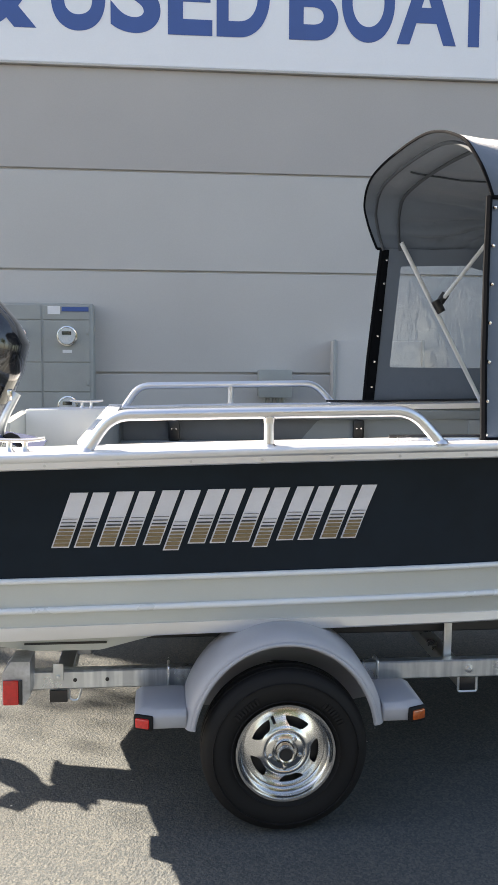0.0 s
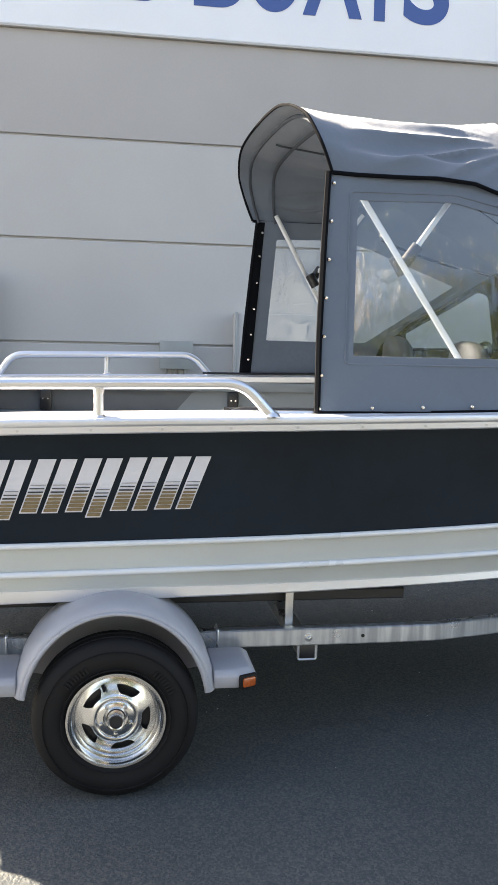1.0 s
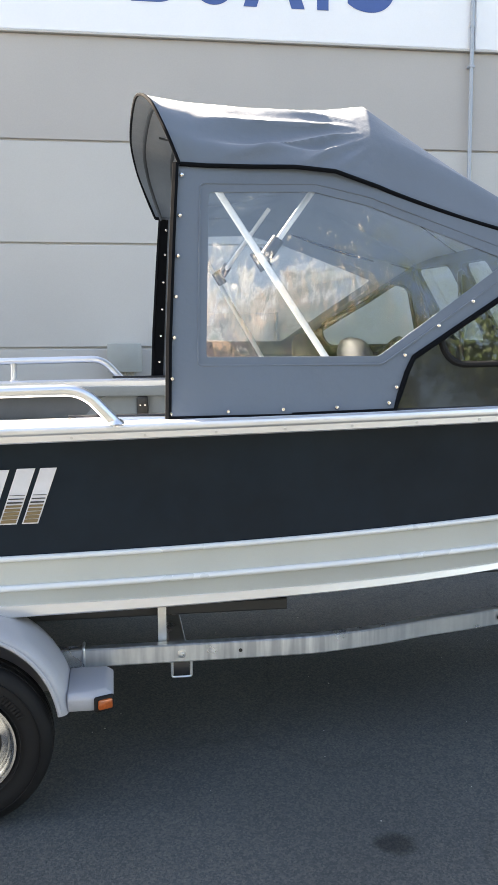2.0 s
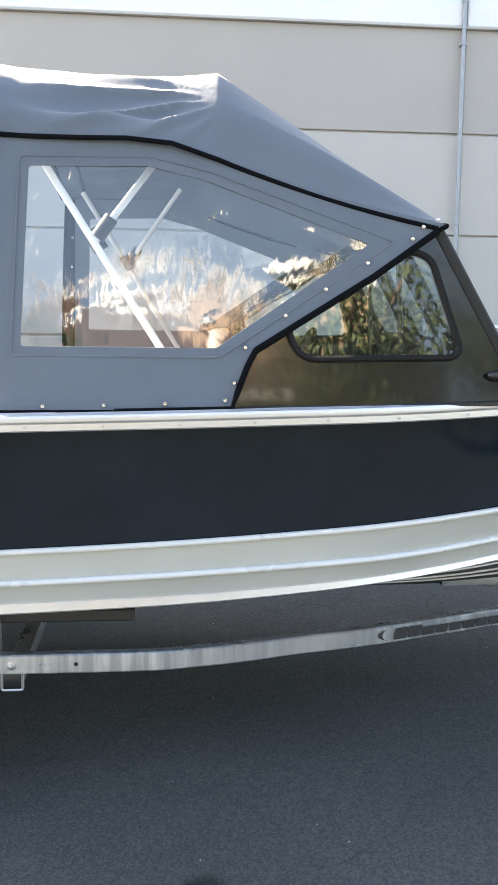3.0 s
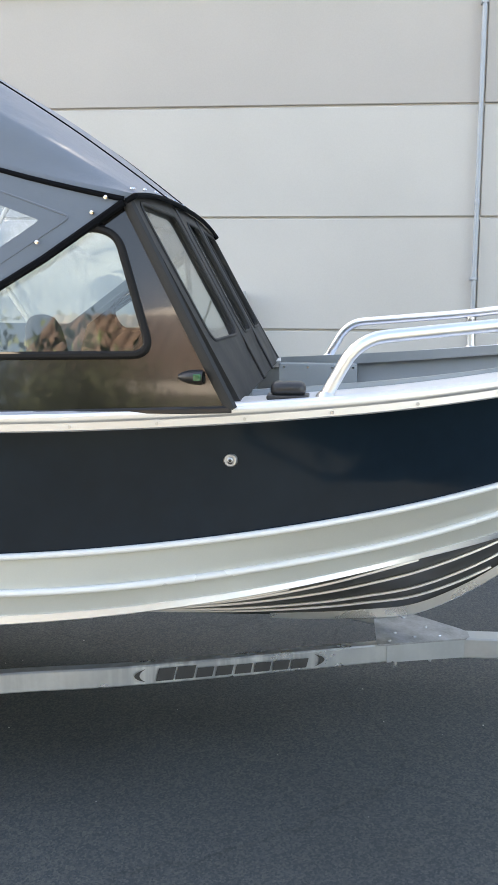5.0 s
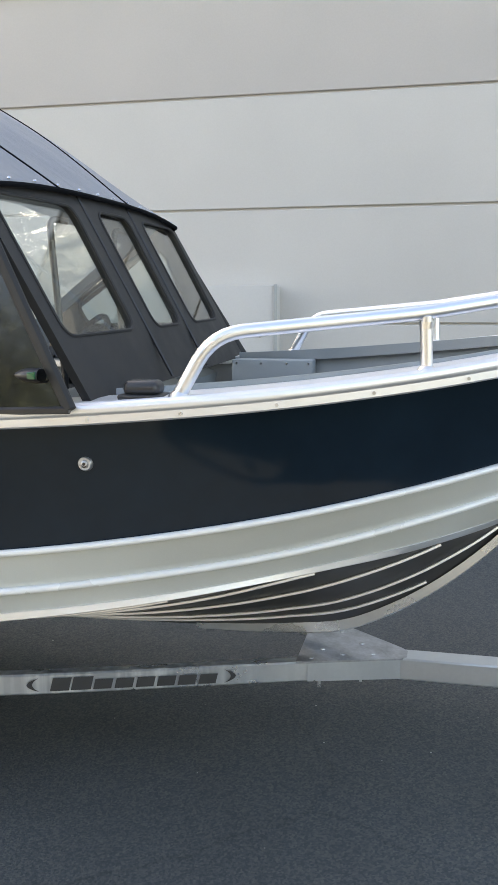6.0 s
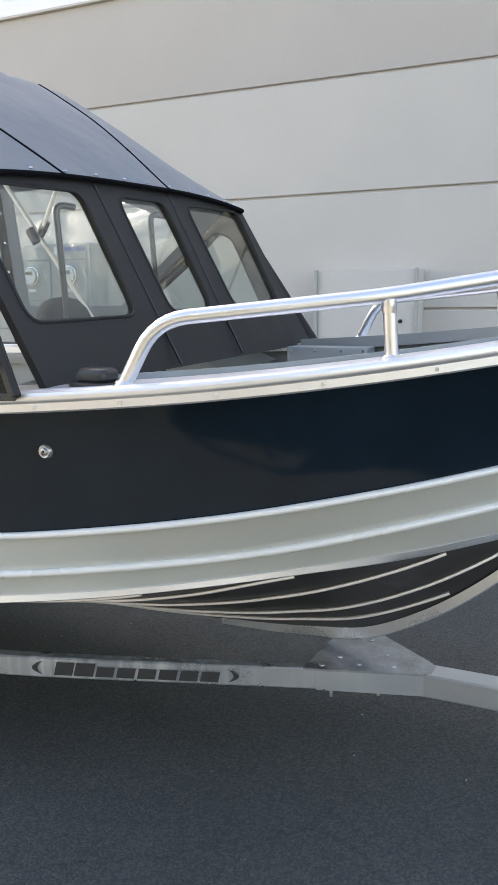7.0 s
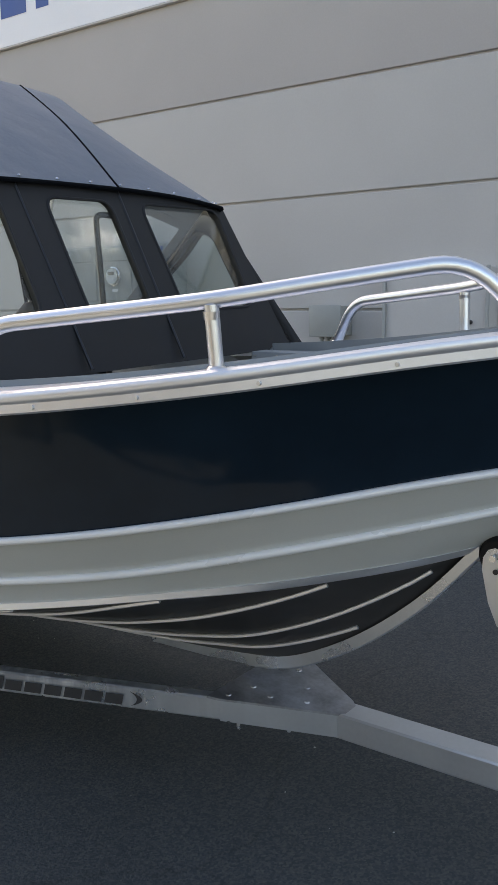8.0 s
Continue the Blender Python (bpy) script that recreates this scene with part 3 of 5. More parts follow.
part("deck_floor", sheet_bm([(STERN + 0.05, 3.62), (2.2, 3.66), (2.9, 3.78), (3.4, 3.98), (3.4, 5.02), (2.9, 5.22), (2.2, 5.34), (STERN + 0.05, 5.38)], [], lambda u, v, d: (u, v, 0.95 - d), 0.02), FLOOR, boat, "grey vinyl covered floor", smooth=0)
part("splash_bulkhead", box_bm(-0.32, -0.27, 3.47, 5.53, 0.95, 1.490, 0.008), DECK, boat, "grey painted splash well bulkhead with bright top edge")
part("bulkhead_cap", box_bm(-0.335, -0.255, 3.46, 5.54, 1.491, 1.512, 0.006), SILVERWHITE, boat, "white painted bulkhead cap")
for y0, y1 in ((3.50, 3.86), (5.14, 5.50)):
    part("stern_deck", box_bm(STERN + 0.05, -0.33, y0, y1, 1.17, 1.195, 0.006), DECK, boat, "grey painted stern quarter deck")
part("bow_deck", sheet_bm([(3.45, 3.80), (3.95, 3.99), (4.3, 4.17), (4.62, 4.45), (4.62, 4.55), (4.3, 4.83), (3.95, 5.01), (3.45, 5.20)], [], lambda u, v, d: (u, v, 1.36 + 0.12 * (u - 3.95) - d), 0.02), DECK, boat, "grey painted bow deck")
# side shelves: an upper rail over a shaded slot with dark brackets
for mirror in (False, True):
    span = lambda a, b: sorted((flip((0, a, 0), mirror)[1], flip((0, b, 0), mirror)[1]))
    part("side_rail", box_bm(-0.26, 2.3, *span(3.52, 3.57), 1.425, 1.482, 0.005), DECK, boat, "grey painted upper side rail")
    part("side_rail", box_bm(-0.26, 2.3, *span(3.52, 3.60), 1.15, 1.295, 0.005), DECK, boat, "grey painted lower side rail")
    # the recess is shallow, so a dark strip paints in its deep shade
    part("slot_lining", box_bm(-0.25, 1.895, *span(3.500, 3.512), 1.292, 1.430, 0.003), FLOOR, boat, "dark strip standing for the shade deep in the slot")
    part("slot_end", box_bm(1.90, 2.12, *span(3.523, 3.573), 1.297, 1.423, 0.004), DECK, boat)
    for x in (0.06, 1.20):
        bracket = part("rod_bracket", box_bm(x - 0.035, x + 0.035, *span(3.545, 3.575), 1.297, 1.422, 0.010), BLACK, boat, "black rod holder bracket")
        for d in (-0.014, 0.014):
            part("bracket_screw", cyl_bm(flip((x + d, 3.576, 1.37), mirror), flip((x + d, 3.579, 1.37), mirror), 0.005, n=8), SNAP, bracket)
part("splash_well_side", box_bm(STERN + 0.05, -0.325, 5.49, 5.52, 1.20, 1.480, 0.006), SILVERWHITE, boat, "pale grey splash well side")
part("splash_well_side", box_bm(STERN + 0.05, -0.325, 3.48, 3.51, 1.20, 1.480, 0.006), SILVERWHITE, boat, "pale grey splash well side")
# coaming plates beside the bow well
for mirror in (False, True):
    rows = []
    for x in np.linspace(3.24, 4.75, 14):
        y, z = RUB_Y(x) + 0.195, RUB_Z(x) + 0.055
        rows.append([(x, y, z - 0.03), (x, y, z + 0.022 - 0.01 * (x - 3.24)), (x, y + 0.015, z + 0.022 - 0.01 * (x - 3.24)), (x, y + 0.015, z - 0.03)])
    part("bow_coaming", grid_bm(rows, mirror, close=True), DECK, boat, "grey painted bow coaming")
part("bow_step_box", box_bm(3.24, 3.62, 5.15, 5.25, 1.34, 1.568, 0.006), DECK, boat, "grey painted side locker with screws")
for x in (3.265, 3.38, 3.50, 3.60):
    part("box_screw", cyl_bm((x, 5.1495, 1.552), (x, 5.144, 1.552), 0.005, n=8), SNAP, boat)


def rail(points, posts, r, label, mirror=False, corner=0.07):
    tube = part("grab_rail", tube_bm(rounded(points, corner, 6), r, 14, mirror), ALU_SATIN, boat, label, smooth=50)
    for top, foot in posts:
        part("rail_post", tube_bm([top, foot], r * 0.86, 14, mirror), ALU_SATIN, tube, smooth=50)
        part("weld_bead", lathe_bm([(r * 0.9, 0.012), (r * 1.25, 0.006), (r * 1.45, -0.002)], flip(foot, mirror), "z", 14), ALU, tube)
        part("weld_bead", lathe_bm([(r * 0.87, -0.036), (r * 0.93, -0.028), (r * 1.0, -0.016)], flip(top, mirror), "z", 14), ALU, tube)
    for foot in (points[0], points[-1]):
        part("weld_bead", lathe_bm([(r * 0.9, 0.016), (r * 1.3, 0.008), (r * 1.5, 0.0)], flip(foot, mirror), "z", 14), ALU, tube)


for mirror in (False, True):
    y = 3.305
    rail([(-0.29, y, 1.487), (-0.20, y, 1.618), (0.92, y, 1.636), (1.035, y, 1.512)], [((0.38, y, 1.625), (0.38, y, 1.500))], 0.0215, "satin aluminium grab rail on the aft gunwale", mirror)
    pts = [(3.478, RUB_Y(3.478) + 0.03, 1.585)]
    for x, z in ((3.575, 1.765), (4.16, 1.824), (4.42, 1.868), (4.66, 1.908)):
        pts.append((x, RUB_Y(x) + 0.03, z - SLOPE * (RUB_Y(x) - 3.4)))
    pts += [(4.80, RUB_Y(4.80) + 0.02, 1.718)]
    rail(pts, [((4.16, RUB_Y(4.16) + 0.03, 1.806), (4.165, RUB_Y(4.165) + 0.035, 1.650))], 0.021, "satin aluminium bow rail", mirror, 0.09)


def cleat(x, y, z):
    base = part("cleat", tube_bm(spline([(x - 0.10, y, z + 0.052), (x - 0.06, y, z + 0.047), (x, y, z + 0.045), (x + 0.06, y, z + 0.047), (x + 0.10, y, z + 0.052)], 4), 0.011, 10, wide=0.7), ALU, boat, "cast aluminium mooring cleat")
    for d in (-0.028, 0.028):
        part("cleat_leg", lathe_bm([(0.024, 0.0), (0.016, 0.008), (0.009, 0.022), (0.012, 0.044)], (x + d, y, z), "z", 12), ALU, base)


cleat(-0.545, 3.36, 1.476)
cleat(-0.475, 5.62, 1.476)
# sliding tracks on the gunwale tops
for mirror in (False, True):
    z = 1.515
    path = [(0.86 if not mirror else 0.98, 3.40, z + 0.014), (1.30, 3.405, z + 0.014), (2.1, 3.44, z + 0.03)]
    part("gunwale_track", tube_bm(path, 0.007, 8, mirror), BLACK, boat, "black topped sliding track")
    part("track_base", tube_bm([(q[0] + 0.03, q[1] - 0.008, q[2] - 0.012) for q in path], 0.010, 8, mirror), ALU, boat)
# drain fitting on the topside, lamp and pad on the deck
vent = part("through_hull", lathe_bm([(0.005, -0.016), (0.010, -0.014), (0.011, -0.010), (0.019, -0.012), (0.023, -0.006), (0.024, 0.006)], (3.182, 3.559, 1.378), "y", 24), SCUFFED, boat, "round bright through-hull drain fitting")
part("drain_hole", lathe_bm([(0.0001, -0.0145), (0.008, -0.0145)], (3.182, 3.5585, 1.374), "y", 14), BLACK, vent)
pad = part("deck_pad", box_bm(3.295, 3.428, 3.535, 3.635, 1.572, 1.588, 0.006), BLACK, boat, "low black plastic hatch pad on the gunwale")
part("pad_hood", box_bm(3.306, 3.417, 3.545, 3.625, 1.580, 1.628, 0.022, segments=4), BLACK, pad)

# float pods under the stern quarters
for mirror in (False, True):
    pod = part("stern_pod", sheet_bm([(-0.88, 0.70), (-0.70, 0.667), (-0.56, 0.643), (-0.54, 0.638), (-0.27, 0.637), (-0.25, 0.641), (-0.05, 0.692), (-0.05, 0.75), (-0.88, 0.75)], [], lambda u, v, d: (u, 3.595 + 0.1 * (0.7 - v) + d, v), 0.3, mirror), SILVER, boat, "silver painted float pod under the stern")
    part("pod_slot", box_bm(-0.57, -0.24, *sorted((flip((0, 3.590, 0), mirror)[1], flip((0, 3.602, 0), mirror)[1])), 0.666, 0.674, 0.002), BLACK, pod, "dark slot")

# decal on the topside: plain slanted blocks, pale above and gold below


def side_place(off):
    def place(u, v, d):
        lo, hi = B_Z(u), RUB_Z(u)
        t = (v - lo) / (hi - lo)
        y = B_Y(u) * (1 - t) + (RUB_Y(u) + 0.045) * t + 0.020 * 4 * t * (1 - t)
        return (u, y - off + d, v)
    return place


def slanted(x, w, z0, z1, tilt=0.36):
    steps = max(2, int((z1 - z0) / 0.03))
    zs = [z0 + (z1 - z0) * k / steps for k in range(steps + 1)]
    return [(x + tilt * (z - 1.11), z) for z in zs[::-1]] + [(x + w + tilt * (z - 1.11), z) for z in zs]


for i in range(7):
    x, rise = -0.432 + 0.170 * i, 0.0030 * i
    z0, z1 = 1.110 + rise, 1.324 + rise
    for j, (dx, w, cut) in enumerate(((0.0, 0.066, 0.0), (0.084, 0.060, 0.0))):
        low = z0 - (0.022 if i in (2, 4) and j else 0.0)
        part("decal_block", sheet_bm(slanted(x + dx, w, low, z1), [], side_place(0.004), 0.002), DECALWHITE, decal, "silver-white slanted decal block", smooth=0)
        for k in range(8):
            t0 = low + 0.006 + k * 0.0150
            h = (0.0125, 0.0125, 0.0118, 0.0105, 0.0085, 0.006, 0.004, 0.002)[k]
            part("decal_stripe", sheet_bm(slanted(x + dx + 0.005, w - 0.010, t0, t0 + h), [], side_place(0.0085), 0.001), GOLD if k < 5 else DECALBLACK, decal, "gold stripe" if k < 5 else "dark stripe", smooth=0)

# ---- windscreen ----
def side_y(x, z):
    return 3.397 + 0.012 * (x - 1.235) + (0.165 + SLOPE) * (z - 1.519)


def front_place(u, v, d):
    """u: across the boat, v: height; the raked front of the windscreen."""
    bow = 0.030 * (1 - ((u - CL) / 0.97) ** 2)
    return (2.845 + bow + (2.245 - v) * 0.545 - d, u, v)


def wing_place(u, v, d):
    return (u, side_y(u, v) - 0.004 + d, v)


edge = 3.53
holes = []
for a, b, c, e in ((3.60, 4.158, 3.60, 4.14), (4.365, 4.695, 4.350, 4.675), (4.866, 5.38, 4.858, 5.335)):
    top = 2.180
    holes.append([(q.x, q.y) for q in rounded([(a, top, 0), (b, top, 0), (e, 1.750, 0), (c, 1.750, 0)], 0.06, 6, True)])
front_outline = [(3.525, 2.195), (4.0, 2.228), (CL, 2.236), (5.0, 2.228), (5.44, 2.195), (5.485, 1.56), (3.54, 1.56)]
screen = part("windscreen", sheet_bm(front_outline, holes, front_place, 0.028), FRONTBLACK, boat, "black framed walk-through windscreen", smooth=30)
for loop in holes:
    part("pane", sheet_bm(loop, [], lambda u, v, d: front_place(u, v, d + 0.012), 0.004), FRONTGLASS, screen, smooth=30).visible_shadow = False
    part("gasket", tube_bm([front_place(u, v, 0.000) for u, v in loop], 0.006, 6, closed=True), FRONTBLACK, screen)
for y0, y1 in ((4.257, 4.250), (4.765, 4.728)):
    part("seam_strip", tube_bm([front_place(y0, 2.225, 0.001), front_place((y0 + y1) / 2, 1.9, 0.001), front_place(y1, 1.575, 0.001)], 0.006, 6), BLACK, screen)
wing_hole = [(q.x, q.y) for q in rounded([(2.30, 1.83, 0), (2.355, 1.705, 0), (2.955, 1.715, 0), (2.84, 2.075, 0), (2.745, 2.10, 0)], 0.065, 6, True)]
wing_outline = [(2.09, 1.525), (2.115, 1.60), (2.165, 1.735), (2.50, 1.965), (2.855, 2.205), (3.205, 1.555), (2.6, 1.537)]
for mirror in (False, True):
    part("side_wing", sheet_bm(wing_outline, [wing_hole], wing_place, 0.012, mirror), GLOSSBLACK, screen, "glossy smoked side wing", smooth=30)
    part("side_pane", sheet_bm(wing_hole, [], lambda u, v, d: wing_place(u, v, d + 0.004), 0.004, mirror), GLASS, screen, smooth=30).visible_shadow = False
    part("gasket", tube_bm([wing_place(u, v, -0.003) for u, v in wing_hole], 0.013, 8, mirror, closed=True), RUBBER, screen, "black rubber gasket")
    corner = [wing_place(u, v, 0.0) for u, v in ((2.858, 2.19), (2.965, 1.99), (3.08, 1.775), (3.20, 1.555))]
    part("corner_post", tube_bm(corner, 0.016, 8, mirror, wide=1.3), FRONTBLACK, screen, "black coated corner post")
    part("sill_strip", tube_bm([wing_place(u, v, -0.004) for u, v in ((2.10, 1.527), (2.6, 1.535), (3.20, 1.556))], 0.011, 6, mirror), BLACK, screen)
    shell = []
    for k in range(9):
        f = k / 8
        wide_ = 0.021 * math.sin(math.pi * min(1.0, 0.06 + 0.62 * f)) ** 0.6
        shell.append([flip((3.040 + 0.075 * f, 3.428 - 0.034 * (wide_ / 0.021) * max(0.0, math.cos(a)), 1.652 + wide_ * math.sin(a)), mirror) for a in np.linspace(-1.57, 1.57, 11)])
    lamp = part("side_lamp", grid_bm(shell), BLACK, boat, "small black teardrop navigation lamp")
    part("lamp_lens", box_bm(3.088, 3.112, *sorted((flip((0, 3.390, 0), mirror)[1], flip((0, 3.41, 0), mirror)[1])), 1.642, 1.664, 0.004), GREENLENS if not mirror else RED, lamp, "small coloured lens")
# pillar hoops that brace the windscreen from behind
for y in (4.07, 4.66):
    hoop = rounded([front_place(y + 0.05, 2.125, 0.03), front_place(y, 2.135, 0.07), (2.905, y - 0.01, 1.50)], 0.05, 6)
    part("brace_tube", tube_bm(hoop, 0.012, 10), BLACK, screen, "black bent brace tube")

# ---- canvas canopy ----
canopy = thing("canvas_canopy", "grey canvas boat canopy with clear vinyl side windows", "boat canopy", (2.0, CL, 2.2))


def arch(hem, crown=2.872, lean=0.0):
    """Half a section, from the hem up to the crown: rows of half breadth, height. lean: how far the side slopes inwards."""
    upright = [(0.956, hem), (0.960, hem + 0.08), (0.945, crown - 0.215), (0.892, crown - 0.132), (0.79, crown - 0.082), (0.67, crown - 0.045), (0.50, crown - 0.016), (0.26, crown - 0.003), (0.0, crown)]
    sloped = [(0.956, hem), (0.928, hem + 0.075), (0.893, crown - 0.245), (0.850, crown - 0.180), (0.800, crown - 0.120), (0.735, crown - 0.078), (0.60, crown - 0.060), (0.30, crown - 0.045), (0.0, crown - 0.04)]
    return [(p[0] * (1 - lean) + q[0] * lean, p[1] * (1 - lean) + q[1] * lean) for p, q in zip(upright, sloped)]


def section(x, hem, crown, shear=0.0, lean=0.0):
    half = [Vector((x - shear * (z - hem), -b, z)) for b, z in arch(hem, crown, lean)]
    whole = half + [Vector((p.x, -p.y, p.z)) for p in half[-2::-1]]
    return [Vector((p.x, CL + p.y, p.z)) for p in spline(whole, 8)]


stations = [section(1.295, 2.467, 2.826, 0.42), section(1.40, 2.463, 2.812, 0.25, 0.5), section(1.58, 2.463, 2.802, 0.06, 0.9), section(1.74, 2.466, 2.800, 0.0, 1.0), section(1.90, 2.453, 2.806, 0.0, 0.98), section(2.07, 2.399, 2.822, 0.0, 0.85)]
count = len(stations[0])
front_edge = []
for k in range(count):
    s = 2 * k / (count - 1) - 1
    s = math.copysign(min(abs(s) / 0.66 * 0.94, 0.94 + 0.06 * max(0.0, abs(s) - 0.66) / 0.34), s)
    u = CL + (0.985 if s < 0 else 0.915) * s
    p = front_place(u, 2.238 - 0.045 * abs(s) ** 3, -0.018)
    front_edge.append(Vector(p))
front_edge[0], front_edge[-1] = Vector((2.862, 3.52, 2.178)), Vector((2.862, 5.412, 2.178))
PER = 10
BOW = PER * (len(stations) - 1)
rows = []
for a, b in zip(stations, stations[1:]):
    rows += [[a[k].lerp(b[k], t / PER) for k in range(count)] for t in range(PER)]
for t in range(17):
    f = t / 16
    rows.append([stations[-1][k].lerp(front_edge[k], f) + Vector((0.35, 0, 1.0)) * (0.006 + 0.019 * math.sin(math.pi * k / (count - 1))) * math.sin(math.pi * f) - Vector((0, 0, 0.026)) * math.sin(math.pi * f) * max(0.0, 1 - min(k, count - 1 - k) / (0.16 * count)) for k in range(count)])


def girth(row):
    """Distances along a section from each hem up to the crown."""
    mid = len(row) // 2
    run = [0.0]
    for p, q in zip(row, row[1:]):
        run.append(run[-1] + (q - p).length)
    return [d if k <= mid else run[-1] - d for k, d in enumerate(run)]


plain = [list(row) for row in rows]
shoulder = girth(rows[BOW])[int(count * 0.17)]
for i, row in enumerate(rows):
    run = girth(row)
    out = []
    for k, p in enumerate(row):
        q = row[min(k + 1, count - 1)] - row[max(k - 1, 0)]
        normal = Vector((0, -q.z, q.y)).normalized()
        push = 0.0
        if 0 < i < BOW:
            # folds that fan out aft from the bow's shoulders, dying away at the hems and at the aft bow
            ahead, over = rows[BOW][k].x - p.x, run[k] - shoulder
            reach = math.hypot(ahead, over)
            turn = math.atan2(over, ahead + 0.04)
            side = 0.3 if k < count / 2 else 1.2
            calm = min(1.0, run[k] * 9) * min(1.0, max(0.0, p.x - 1.36) * 6)
            fade = max(0.0, 1 - 1.6 * max(0.0, -turn - 0.75)) if over < 0 else max(0.12, 1 - over * 7)
            push = fade * calm * min(0.014, 0.07 * max(0.0, reach - 0.05)) * (2.0 * (1 - abs(math.sin(11 * turn + side))) ** 1.2 - 0.7)
            push += 0.005 * calm * min(1.0, reach * 4) * noise.noise(Vector((p.x * 4, p.y * 3, p.z * 3)))
        elif BOW < i < BOW + 16:
            push = 0.006 * noise.noise(Vector((p.x * 3, p.y * 3, 7.0)))
        out.append(p + normal * push)
    rows[i] = out
rows = [[tuple(p) for p in row] for row in rows]
part("roof", grid_bm([[(x, y, z - 0.004) for x, y, z in row] for row in rows], bm=grid_bm(rows)), CANVAS, canopy, "grey canvas roof with soft folds", smooth=60)
for k in (0, count - 1):
    part("roof_hem", tube_bm([r[k] for r in rows], 0.0085, 8), BINDING, canopy, "black bound lower edge")
part("visor_hem", tube_bm(rows[0], 0.007, 6), BINDING, canopy, "black bound visor edge")
for i in (4, 12):
    part("bow_sleeve", tube_bm([(p[0], CL + (p[1] - CL) * 0.97, p[2] - 0.030) for p in plain[i][2:-2]], 0.009, 8), SLEEVE, canopy, "dark sleeve over a canopy bow")
part("bow_sleeve", tube_bm([(p[0] - 0.01, CL + (p[1] - CL) * 0.98, p[2] - 0.026) for p in rows[BOW][30:-30]], 0.012, 8), ALU, canopy, "bare canopy bow")
seam_k = min(range(count), key=lambda k: abs(plain[BOW][k].y - 4.72))
part("roof_batten", tube_bm([(r[seam_k].x, r[seam_k].y, r[seam_k].z - 0.016) for r in plain[8:BOW]], 0.005, 6), SLEEVE, canopy, "dark seam along the inside of the roof")
part("front_hem", tube_bm([(p[0] + 0.006, p[1], p[2] - 0.006) for p in rows[-1]], 0.009, 6), BINDING, canopy, "black bound front edge")
for k in (int(count * 0.355), int(count * 0.60)):
    part("roof_seam", tube_bm([(r[k][0], r[k][1], r[k][2] - 0.001) for r in rows[BOW:]], 0.006, 6), BINDING, canopy, "dark welted seam")
for k in range(14, count - 4, 8):
    p = rows[-1][k]
    part("snap_button", lathe_bm([(0.0001, 0.006), (0.005, 0.005), (0.007, 0.0)], (p[0] - 0.012, p[1], p[2] + 0.012), "z", 10), SNAP, canopy)

panel_outline = [(1.229, 1.517), (1.238, 1.80), (1.262, 2.20), (1.281, 2.470), (1.6, 2.466), (1.89, 2.474), (2.05, 2.428), (2.4, 2.308), (2.862, 2.168),
                 (2.62, 1.998), (2.42, 1.875), (2.195, 1.735), (2.165, 1.68), (2.130, 1.59), (2.108, 1.530), (1.7, 1.522)]
window = [(q.x, q.y) for q in rounded([(1.378, 1.744, 0), (2.054, 1.742, 0), (2.605, 2.115, 0), (2.03, 2.325, 0), (1.82, 2.373, 0), (1.404, 2.363, 0)], 0.012, 3, True)]


def panel_place(u, v, d):
    wave = 0.004 * math.sin(7 * u + 3 * v) + 0.003 * math.sin(17 * v - 5 * u)
    return (u, side_y(u, v) - 0.022 + d + wave, v)


